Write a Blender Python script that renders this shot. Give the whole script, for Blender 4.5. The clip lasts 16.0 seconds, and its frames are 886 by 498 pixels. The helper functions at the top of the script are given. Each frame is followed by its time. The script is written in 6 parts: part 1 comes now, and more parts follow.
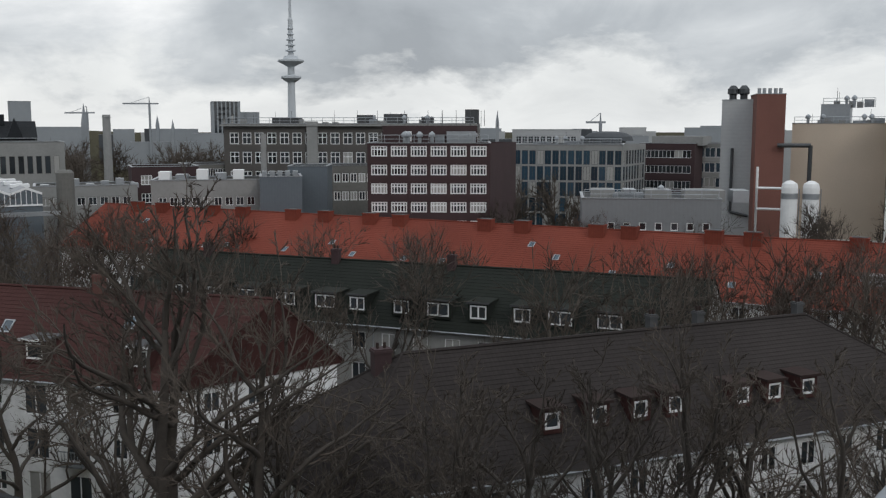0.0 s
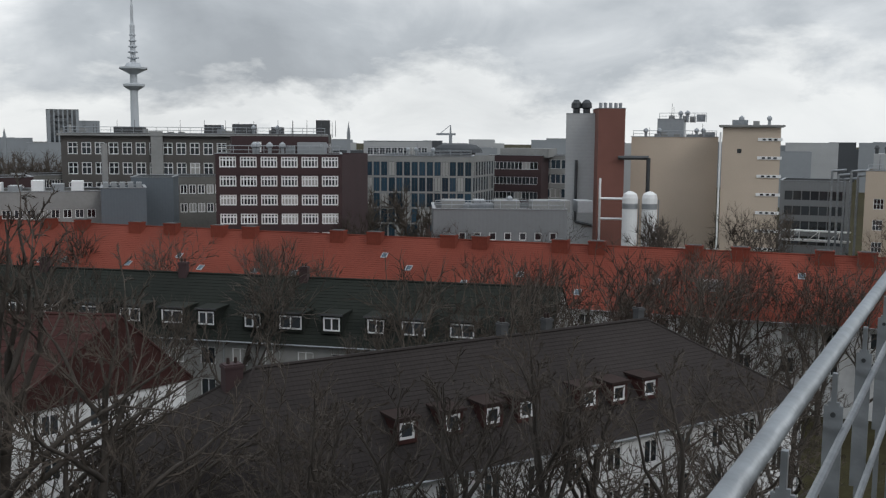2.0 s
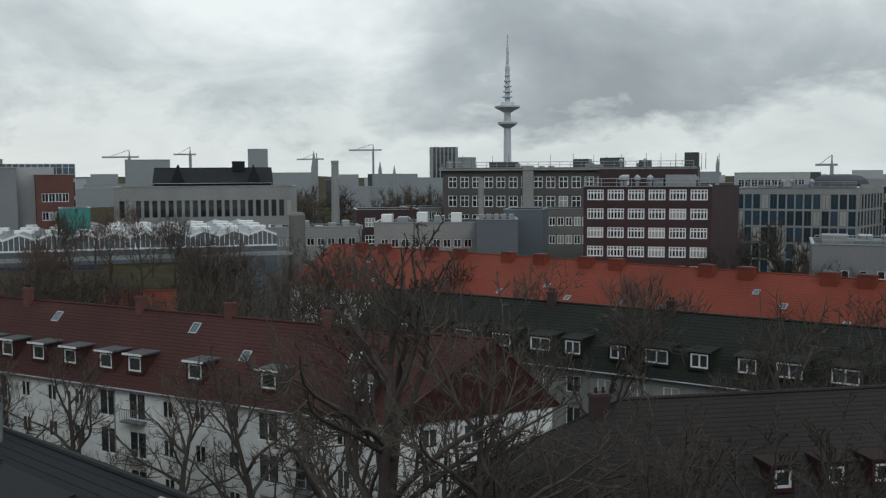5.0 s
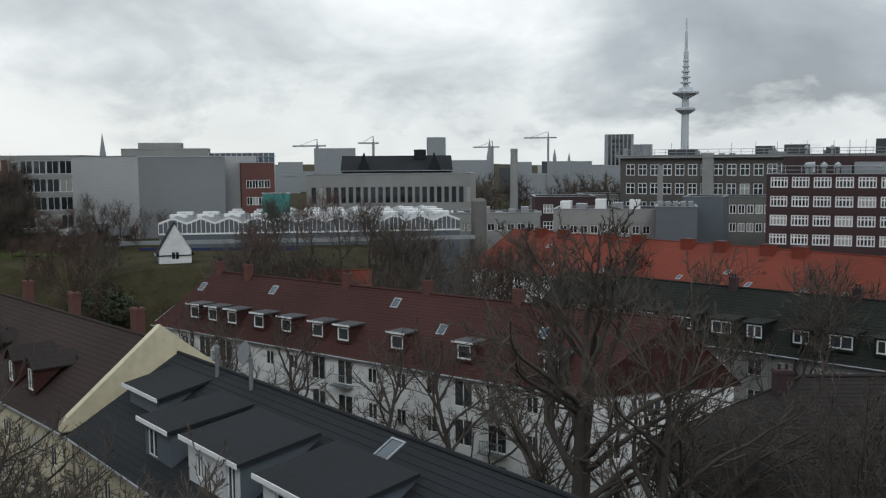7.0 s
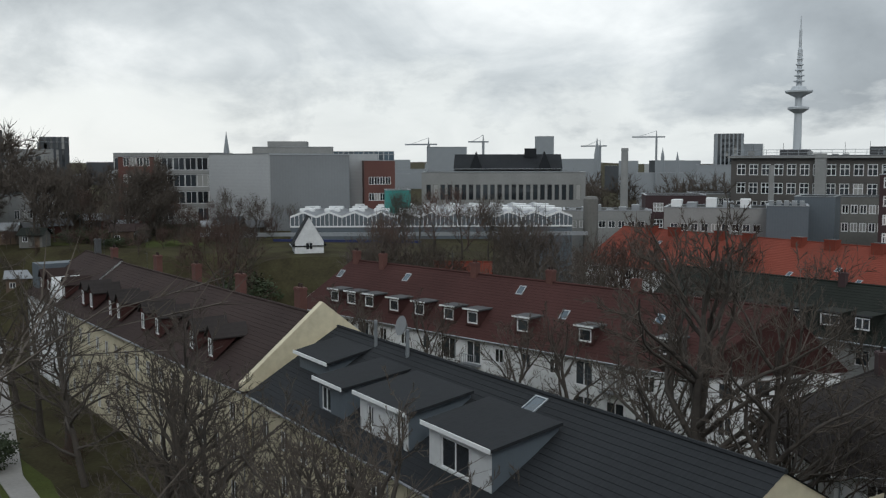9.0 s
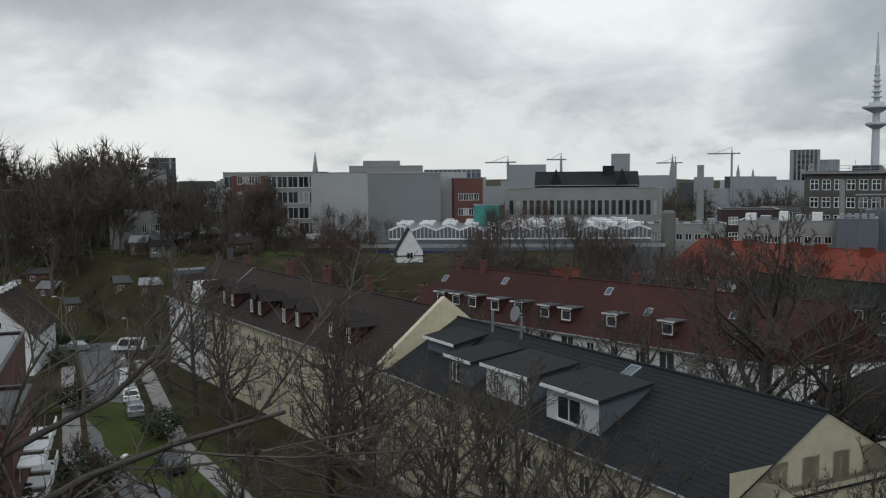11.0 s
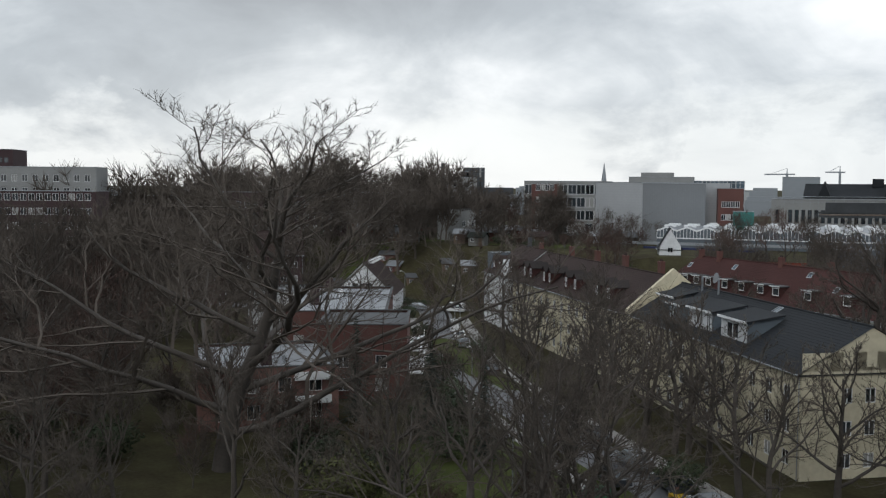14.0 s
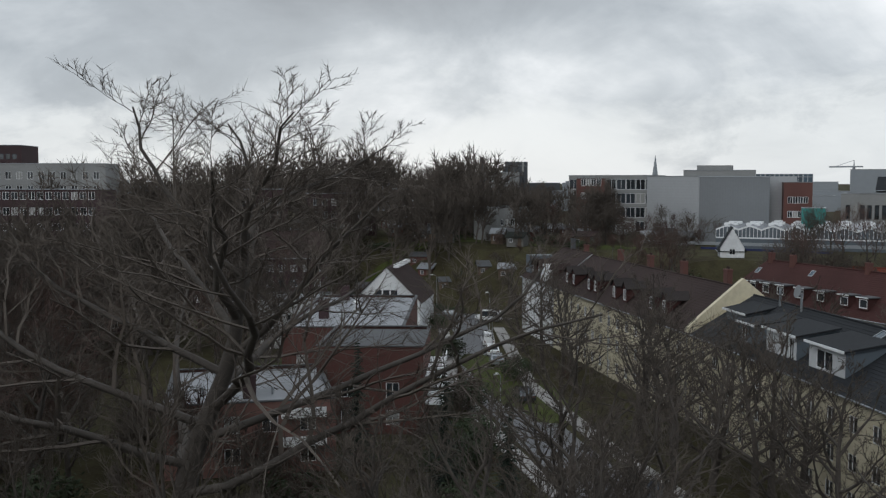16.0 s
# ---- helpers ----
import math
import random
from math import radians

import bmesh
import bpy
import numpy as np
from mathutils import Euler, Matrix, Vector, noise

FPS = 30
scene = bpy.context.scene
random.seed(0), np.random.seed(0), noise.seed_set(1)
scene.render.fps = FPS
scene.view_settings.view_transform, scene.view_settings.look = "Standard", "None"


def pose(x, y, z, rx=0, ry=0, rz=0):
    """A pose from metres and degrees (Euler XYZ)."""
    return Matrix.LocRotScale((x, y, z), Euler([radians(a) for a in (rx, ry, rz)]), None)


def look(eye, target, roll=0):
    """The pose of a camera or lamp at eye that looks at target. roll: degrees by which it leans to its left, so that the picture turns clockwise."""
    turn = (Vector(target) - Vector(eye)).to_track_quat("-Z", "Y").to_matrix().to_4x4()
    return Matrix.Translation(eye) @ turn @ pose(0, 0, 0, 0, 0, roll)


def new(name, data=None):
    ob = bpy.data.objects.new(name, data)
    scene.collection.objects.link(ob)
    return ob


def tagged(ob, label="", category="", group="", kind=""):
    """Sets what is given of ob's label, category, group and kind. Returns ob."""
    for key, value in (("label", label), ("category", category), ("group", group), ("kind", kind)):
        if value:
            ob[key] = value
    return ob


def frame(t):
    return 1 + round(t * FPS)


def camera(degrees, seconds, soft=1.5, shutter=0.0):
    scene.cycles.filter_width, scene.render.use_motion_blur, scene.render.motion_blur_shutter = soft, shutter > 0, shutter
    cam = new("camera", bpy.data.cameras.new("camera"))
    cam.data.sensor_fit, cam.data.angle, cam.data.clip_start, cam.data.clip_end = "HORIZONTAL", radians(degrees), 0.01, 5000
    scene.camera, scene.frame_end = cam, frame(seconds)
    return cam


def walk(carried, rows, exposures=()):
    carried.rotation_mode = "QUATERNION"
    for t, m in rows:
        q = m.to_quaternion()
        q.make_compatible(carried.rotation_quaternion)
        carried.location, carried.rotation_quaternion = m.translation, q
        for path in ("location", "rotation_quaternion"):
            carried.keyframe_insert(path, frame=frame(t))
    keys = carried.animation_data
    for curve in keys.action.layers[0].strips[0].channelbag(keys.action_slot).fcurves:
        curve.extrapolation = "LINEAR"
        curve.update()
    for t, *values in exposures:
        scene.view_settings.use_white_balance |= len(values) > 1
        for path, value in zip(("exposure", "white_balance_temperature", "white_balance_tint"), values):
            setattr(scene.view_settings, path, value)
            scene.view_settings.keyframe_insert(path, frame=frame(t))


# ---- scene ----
cam = camera(50.0, 16.0, soft=1.25)
# seconds, x, y, z, pitch, roll, yaw
PATH = [
    (0.0, 0.19, -0.84, 24.56, -7.30, 0.00, 0.50),
    (0.5, 0.19, -0.84, 24.56, -6.54, -0.57, -4.66),
    (1.0, 0.19, -0.84, 24.56, -6.36, -0.65, -8.53),
    (1.5, 0.19, -0.84, 24.56, -6.37, -0.58, -10.30),
    (2.0, 0.19, -0.84, 24.56, -6.60, -0.40, -8.38),
    (2.5, 0.19, -0.84, 24.56, -6.31, -0.29, -4.50),
    (3.0, -0.00, -0.01, 24.43, -4.94, -0.08, 0.69),
    (3.5, -0.16, -0.76, 24.48, -4.10, -0.02, 4.44),
    (4.0, -0.21, -0.27, 24.45, -4.20, 0.49, 7.47),
    (4.5, -0.23, -0.30, 24.45, -4.39, 0.34, 10.38),
    (7.0, -0.07, -5.97, 24.52, -5.30, 0.42, 23.50),
    (7.5, -0.28, -6.06, 24.54, -5.50, -0.15, 25.40),
    (8.0, -1.01, -6.21, 24.58, -5.75, -0.02, 26.80),
    (10.5, 5.34, -26.26, 24.64, -4.44, 0.33, 32.93),
    (11.0, 5.24, -25.99, 24.64, -4.32, 0.44, 33.93),
    (11.5, 5.85, -26.80, 24.62, -4.42, -0.03, 38.12),
    (11.6, 8.18, -29.27, 24.63, -4.33, 0.06, 39.35),
    (11.7, 10.51, -31.74, 24.64, -4.25, 0.15, 40.58),
    (11.8, 12.83, -34.21, 24.66, -4.16, 0.24, 41.81),
    (11.9, 15.16, -36.68, 24.67, -4.07, 0.34, 43.04),
    (12.0, 17.49, -39.16, 24.68, -3.98, 0.43, 44.27),
    (12.5, 18.13, -39.14, 24.72, -4.15, 0.23, 46.36),
    (13.0, 18.52, -39.35, 24.67, -3.68, 0.36, 49.62),
    (13.5, 21.59, -42.11, 24.65, -4.20, -0.17, 52.02),
    (13.6, 24.24, -44.77, 24.65, -4.13, -0.22, 51.92),
    (13.7, 26.90, -47.44, 24.66, -4.05, -0.26, 51.82),
    (13.8, 29.55, -50.10, 24.67, -3.98, -0.31, 51.72),
    (13.9, 32.20, -52.76, 24.68, -3.90, -0.36, 51.62),
    (14.0, 34.86, -55.42, 24.68, -3.83, -0.41, 51.52),
    (14.5, 40.59, -58.13, 24.74, -4.03, -0.64, 55.28),
    (15.0, 41.71, -58.34, 24.69, -4.48, -0.38, 57.80),
    (15.5, 35.93, -53.56, 24.67, -4.20, -0.70, 56.40),
    (15.6, 33.23, -51.33, 24.66, -4.18, -0.57, 56.00),
    (15.7, 30.54, -49.10, 24.66, -4.16, -0.44, 55.60),
    (15.8, 27.84, -46.87, 24.65, -4.14, -0.32, 55.20),
    (15.9, 25.15, -44.64, 24.65, -4.12, -0.19, 54.80),
    (16.0, 22.45, -42.41, 24.64, -4.10, -0.06, 54.40),
]
walk(cam, [(t, pose(x, y, z, 90 + p, r, w)) for t, x, y, z, p, r, w in PATH],
     exposures=[(0.0, 0.08, 6400, 10), (2.0, 0.1, 6350, 10), (3.5, -0.13, 6200, 4), (4.5, -0.13, 6200, 4), (7.0, 0.04, 6250, 7), (8.2, 0.08, 6250, 7), (11.0, -0.1, 6250, 7), (12.0, -0.1, 6250, 7), (14.0, 0.17, 6250, 9), (15.0, 0.27, 6250, 9), (15.5, 0.3, 6250, 9), (16.0, -0.02, 6200, 9)])

# ---------------------------------------------------------------- sky and light
world = bpy.data.worlds.new("overcast")
scene.world = world
world.use_nodes = True
wt = world.node_tree
wt.nodes.clear()


def wnode(kind, **kw):
    n = wt.nodes.new(kind)
    for k, val in kw.items():
        n.inputs[k].default_value = val
    return n


def wmath(op, a, b=None, c=None):
    n = wt.nodes.new("ShaderNodeMath")
    n.operation = op
    for i, s in enumerate((a, b, c)):
        if s is None:
            continue
        if isinstance(s, (int, float)):
            n.inputs[i].default_value = s
        else:
            wt.links.new(s, n.inputs[i])
    return n.outputs[0]


tc = wt.nodes.new("ShaderNodeTexCoord")
sep = wt.nodes.new("ShaderNodeSeparateXYZ")
wt.links.new(tc.outputs["Generated"], sep.inputs[0])
up = wmath("MAXIMUM", sep.outputs[2], 0.0)
den = wmath("ADD", up, 0.42)
cx = wmath("DIVIDE", sep.outputs[0], den)
cy = wmath("DIVIDE", sep.outputs[1], den)
comb = wt.nodes.new("ShaderNodeCombineXYZ")
wt.links.new(cx, comb.inputs[0])
wt.links.new(cy, comb.inputs[1])
comb.inputs[2].default_value = 3.7
big = wnode("ShaderNodeTexNoise", Scale=1.15, Detail=7.0, Roughness=0.52, Distortion=0.3)
wt.links.new(comb.outputs[0], big.inputs["Vector"])
fine = wnode("ShaderNodeTexNoise", Scale=2.9, Detail=6.0, Roughness=0.6, Distortion=0.6)
wt.links.new(comb.outputs[0], fine.inputs["Vector"])
cl = wmath("ADD", wmath("MULTIPLY", big.outputs["Fac"], 0.74), wmath("MULTIPLY", fine.outputs["Fac"], 0.26))
ramp = wt.nodes.new("ShaderNodeValToRGB")
els = ramp.color_ramp.elements
els[0].position, els[0].color = 0.36, (0.36, 0.385, 0.41, 1)
els[1].position, els[1].color = 0.65, (1.0, 1.0, 0.99, 1)
e = els.new(0.47)
e.color = (0.48, 0.51, 0.535, 1)
e = els.new(0.545)
e.color = (0.66, 0.685, 0.70, 1)
wt.links.new(cl, ramp.inputs[0])
# thin bright gap above the horizon, as under a lifting cloud deck
puff_v = wt.nodes.new("ShaderNodeCombineXYZ")
wt.links.new(sep.outputs[0], puff_v.inputs[0])
wt.links.new(sep.outputs[1], puff_v.inputs[1])
wt.links.new(wmath("MULTIPLY", sep.outputs[2], 2.2), puff_v.inputs[2])
puff = wnode("ShaderNodeTexNoise", Scale=5.5, Detail=7.0, Roughness=0.6, Distortion=0.2)
wt.links.new(puff_v.outputs[0], puff.inputs["Vector"])
edge = wmath("ADD", 0.085, wmath("MULTIPLY", wmath("SUBTRACT", puff.outputs["Fac"], 0.5), 0.30))
low = wmath("MINIMUM", wmath("MAXIMUM", wmath("DIVIDE", wmath("SUBTRACT", edge, up), 0.045), 0.0), 1.0)
# the deck grows brighter towards the zenith, as overcast skies do
zen = wmath("ADD", 1.0, wmath("MULTIPLY", wmath("MINIMUM", wmath("MAXIMUM", wmath("DIVIDE", wmath("SUBTRACT", up, 0.34), 0.5), 0.0), 1.0), 0.9))
mixl = wt.nodes.new("ShaderNodeMix")
mixl.data_type = "RGBA"
wt.links.new(wmath("MULTIPLY", low, wmath("ADD", wmath("MULTIPLY", fine.outputs["Fac"], 0.8), 0.42)), mixl.inputs["Factor"])
wt.links.new(ramp.outputs[0], mixl.inputs["A"])
mixl.inputs["B"].default_value = (0.86, 0.87, 0.855, 1)
sky = wt.nodes.new("ShaderNodeTexSky")
sky.sky_type = "NISHITA"
sky.sun_disc = False
sky.sun_elevation, sky.sun_rotation = radians(24), radians(-60)
skys = wt.nodes.new("ShaderNodeVectorMath")
skys.operation = "SCALE"
skys.inputs["Scale"].default_value = 0.05
wt.links.new(sky.outputs[0], skys.inputs[0])
mixs = wt.nodes.new("ShaderNodeMix")
mixs.data_type = "RGBA"
mixs.inputs["Factor"].default_value = 0.95
wt.links.new(skys.outputs[0], mixs.inputs["A"])
wt.links.new(mixl.outputs["Result"], mixs.inputs["B"])
bg = wnode("ShaderNodeBackground", Strength=1.0)
wt.links.new(mixs.outputs["Result"], bg.inputs["Color"])
wt.links.new(zen, bg.inputs["Strength"])
wo = wt.nodes.new("ShaderNodeOutputWorld")
wt.links.new(bg.outputs[0], wo.inputs[0])

sun_data = bpy.data.lights.new("sun", "SUN")
sun_data.energy, sun_data.angle, sun_data.color = 0.7, radians(18), (1.0, 0.96, 0.9)
sun = new("sun", sun_data)
sun.matrix_world = look((60, -80, 90), (0, 20, 0))


# ---------------------------------------------------------------- materials
def mat(name, color, rough=0.8, var=0.25, scale=1.5, fine=14.0, bump=0.0, metal=0.0, rnd=0.0, dark=None, wave=None, spec=0.5):
    """Base colour broken up by stains (scale) and grain (fine); rnd varies it from object to object;
    wave=(axis, scale, amount) adds boards, courses or joints."""
    m = bpy.data.materials.new(name)
    m.use_nodes = True
    nt = m.node_tree
    b = nt.nodes["Principled BSDF"]
    b.inputs["Roughness"].default_value = rough
    b.inputs["Metallic"].default_value = metal
    b.inputs["Specular IOR Level"].default_value = spec
    tcn = nt.nodes.new("ShaderNodeTexCoord")
    n1 = nt.nodes.new("ShaderNodeTexNoise")
    n1.inputs["Scale"].default_value, n1.inputs["Detail"].default_value = scale * 0.3, 5
    n2 = nt.nodes.new("ShaderNodeTexNoise")
    n2.inputs["Scale"].default_value, n2.inputs["Detail"].default_value = fine * 0.3, 3
    nt.links.new(tcn.outputs["Object"], n1.inputs["Vector"])
    nt.links.new(tcn.outputs["Object"], n2.inputs["Vector"])

    def mth(op, a, c):
        n = nt.nodes.new("ShaderNodeMath")
        n.operation = op
        for i, s in enumerate((a, c)):
            if isinstance(s, (int, float)):
                n.inputs[i].default_value = s
            else:
                nt.links.new(s, n.inputs[i])
        return n.outputs[0]

    f = mth("ADD", mth("MULTIPLY", n1.outputs["Fac"], 0.65), mth("MULTIPLY", n2.outputs["Fac"], 0.35))
    f = mth("ADD", mth("MULTIPLY", mth("SUBTRACT", f, 0.5), 2.2), 0.5)
    if wave:
        w = nt.nodes.new("ShaderNodeTexWave")
        w.bands_direction = wave[0]
        w.inputs["Scale"].default_value = wave[1]
        w.inputs["Distortion"].default_value = 0.4
        w.wave_profile = "SAW"
        nt.links.new(tcn.outputs["Object"], w.inputs["Vector"])
        f = mth("ADD", f, mth("MULTIPLY", mth("SUBTRACT", w.outputs["Fac"], 0.5), wave[2]))
    if rnd:
        oi = nt.nodes.new("ShaderNodeObjectInfo")
        f = mth("ADD", f, mth("MULTIPLY", mth("SUBTRACT", oi.outputs["Random"], 0.5), rnd))
    mx = nt.nodes.new("ShaderNodeMix")
    mx.data_type = "RGBA"
    mx.clamp_factor = True
    nt.links.new(f, mx.inputs["Factor"])
    c = Vector(color)
    lo = Vector(dark) if dark else c * (1 - var)
    hi = c * (1 + var * 0.8)
    mx.inputs["A"].default_value = (*lo, 1)
    mx.inputs["B"].default_value = (*[min(0.95, q) for q in hi], 1)
    nt.links.new(mx.outputs["Result"], b.inputs["Base Color"])
    if bump:
        bp = nt.nodes.new("ShaderNodeBump")
        bp.inputs["Strength"].default_value = bump
        bp.inputs["Distance"].default_value = 0.05
        nt.links.new(f, bp.inputs["Height"])
        nt.links.new(bp.outputs[0], b.inputs["Normal"])
    return m


M = dict(
    ground=mat("ground_soil_grass", (0.042, 0.040, 0.020), 0.95, 0.6, 0.9, 9, 0.8, dark=(0.022, 0.0165, 0.012), spec=0.05),
    lawn=mat("lawn_grass", (0.052, 0.062, 0.018), 0.95, 0.4, 0.5, 20, 0.5, spec=0.1),
    asphalt=mat("wet_asphalt", (0.085, 0.086, 0.092), 0.45, 0.3, 0.5, 12, 0.1),
    paving=mat("concrete_paving", (0.22, 0.21, 0.20), 0.6, 0.3, 0.8, 14, 0.2),
    kerb=mat("kerb_stone", (0.3, 0.3, 0.29), 0.8, 0.25),
    white=mat("white_render", (0.74, 0.75, 0.76), 0.85, 0.16, 0.5, 7, 0.1, dark=(0.50, 0.51, 0.52)),
    grey_render=mat("grey_render", (0.50, 0.51, 0.52), 0.85, 0.18, 0.7, 9, 0.1),
    cream=mat("yellow_render", (0.60, 0.545, 0.40), 0.9, 0.15, 0.5, 7, 0.1, dark=(0.40, 0.36, 0.26)),
    lightgrey=mat("light_grey_cladding", (0.36, 0.37, 0.38), 0.6, 0.12, 0.4, 6, wave=("Z", 0.5, 0.25)),
    midgrey=mat("mid_grey_cladding", (0.17, 0.18, 0.19), 0.6, 0.12, 0.4, 6, wave=("X", 0.6, 0.25)),
    bluegrey=mat("blue_grey_sheet", (0.10, 0.12, 0.14), 0.5, 0.15, 0.4, 6, wave=("X", 0.8, 0.3)),
    concrete=mat("weathered_concrete", (0.135, 0.133, 0.125), 0.85, 0.28, 0.6, 8, 0.1),
    office=mat("brown_grey_panels", (0.078, 0.072, 0.067), 0.8, 0.22, 0.6, 8, 0.1, wave=("Z", 0.9, 0.2)),
    concrete_lt=mat("pale_concrete", (0.24, 0.243, 0.24), 0.85, 0.2, 0.5, 8, 0.1),
    beige=mat("beige_brick", (0.47, 0.395, 0.32), 0.85, 0.10, 0.5, 16, 0.1, wave=("Z", 2.6, 0.15)),
    brick_dk=mat("dark_red_brick", (0.044, 0.024, 0.026), 0.85, 0.22, 0.8, 18, 0.15, wave=("Z", 2.6, 0.2)),
    brick=mat("red_brick", (0.105, 0.044, 0.036), 0.85, 0.25, 0.8, 18, 0.15, wave=("Z", 2.6, 0.2)),
    brick_tw=mat("red_brown_tower_brick", (0.165, 0.070, 0.055), 0.85, 0.2, 0.6, 16, 0.1, wave=("Z", 2.6, 0.2)),
    brick_pk=mat("pinkish_brick", (0.17, 0.090, 0.075), 0.85, 0.2, 0.8, 18, 0.15, wave=("Z", 2.6, 0.2)),
    tile_or=mat("orange_clay_tiles", (0.165, 0.041, 0.027), 0.9, 0.28, 0.35, 10, 0.2, wave=("X", 1.2, 0.22), spec=0.2),
    tile_red=mat("dark_red_tiles", (0.055, 0.024, 0.022), 0.9, 0.35, 0.5, 10, 0.2, wave=("X", 1.2, 0.25), spec=0.2),
    tile_dk=mat("brown_black_tiles", (0.034, 0.029, 0.028), 0.9, 0.35, 0.4, 10, 0.3, wave=("X", 1.2, 0.3), spec=0.2),
    tile_gy=mat("anthracite_tiles", (0.019, 0.021, 0.024), 0.85, 0.3, 0.4, 10, 0.3, wave=("X", 1.2, 0.3), spec=0.2),
    tile_br=mat("brown_tiles", (0.037, 0.025, 0.023), 0.9, 0.35, 0.5, 10, 0.2, wave=("X", 1.2, 0.25), spec=0.2),
    moss=mat("mossy_bitumen", (0.016, 0.019, 0.016), 0.9, 0.35, 0.5, 10, 0.3, spec=0.2),
    felt=mat("pale_roof_felt", (0.21, 0.22, 0.235), 0.45, 0.25, 0.4, 6, 0.1),
    felt_dk=mat("grey_roof_felt", (0.060, 0.062, 0.066), 0.8, 0.3, 0.4, 6, 0.1),
    zinc=mat("zinc_sheet", (0.33, 0.35, 0.37), 0.4, 0.15, 0.6, 8, metal=0.6),
    steel=mat("galvanised_steel", (0.27, 0.29, 0.31), 0.5, 0.35, 6, 60, 0.15, metal=0.7),
    steel_dk=mat("dark_steel", (0.06, 0.065, 0.07), 0.5, 0.3, 3, 30, metal=0.5),
    frame=mat("white_window_frame", (0.72, 0.73, 0.74), 0.5, 0.08, 2, 10),
    glass=mat("dark_window_glass", (0.030, 0.036, 0.042), 0.08, 0.4, 1.0, 3, rnd=1.6, spec=0.8),
    glassb=mat("office_glass", (0.028, 0.055, 0.080), 0.1, 0.4, 1.0, 3, rnd=1.4, spec=0.8),
    blind=mat("pale_blind", (0.30, 0.30, 0.29), 0.6, 0.15, 1, 8, rnd=0.8),
    bark=mat("bare_bark", (0.060, 0.051, 0.044), 0.95, 0.35, 2, 20, 0.4, rnd=0.5),
    twig=mat("winter_twigs", (0.078, 0.064, 0.053), 0.95, 0.3, 2, 20, rnd=0.6),
    twig_red=mat("reddish_twigs", (0.078, 0.049, 0.040), 0.95, 0.3, 2, 20, rnd=0.6),
    twig_pale=mat("pale_birch_twigs", (0.11, 0.08, 0.066), 0.95, 0.3, 2, 20),
    hedge=mat("evergreen_leaves", (0.030, 0.042, 0.018), 0.9, 0.45, 1, 12, rnd=0.8),
    fir=mat("fir_needles", (0.018, 0.027, 0.018), 0.95, 0.4, 1, 12, rnd=0.5),
    shrub=mat("budding_shrub", (0.070, 0.075, 0.022), 0.9, 0.4, 1, 12, rnd=0.8),
    wood=mat("weathered_wood", (0.12, 0.085, 0.06), 0.85, 0.3, 2, 20, rnd=0.8),
    teal=mat("teal_netting", (0.045, 0.22, 0.20), 0.8, 0.2, 0.6, 9),
    blue=mat("blue_hoarding", (0.012, 0.02, 0.085), 0.6, 0.2, 0.6, 9),
    # aerial haze is put into this pale blue-grey facade colour
    far=mat("hazed_facade", (0.25, 0.27, 0.29), 0.9, 0.1, 0.1, 2),
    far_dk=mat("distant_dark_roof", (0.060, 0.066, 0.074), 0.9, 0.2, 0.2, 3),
    far_wood=mat("distant_woods", (0.045, 0.042, 0.038), 0.95, 0.4, 0.3, 4),
    # concrete lightened and blued in its base colour to stand for distance haze
    tower=mat("hazed_tower_concrete", (0.46, 0.49, 0.52), 0.8, 0.1, 0.1, 2),
    carw=mat("white_car_paint", (0.7, 0.71, 0.72), 0.25, 0.05, 1, 5, spec=0.7),
    cars=mat("silver_car_paint", (0.33, 0.35, 0.37), 0.25, 0.05, 1, 5, metal=0.5),
    card=mat("dark_car_paint", (0.03, 0.033, 0.04), 0.2, 0.1, 1, 5, spec=0.8),
    rubber=mat("tyre_rubber", (0.02, 0.02, 0.02), 0.8, 0.2),
    bin_blue=mat("blue_container", (0.05, 0.09, 0.16), 0.6, 0.2),
    bin_green=mat("green_tarpaulin", (0.03, 0.13, 0.06), 0.6, 0.2),
    yellow=mat("yellow_plastic", (0.5, 0.33, 0.03), 0.5, 0.1),
)


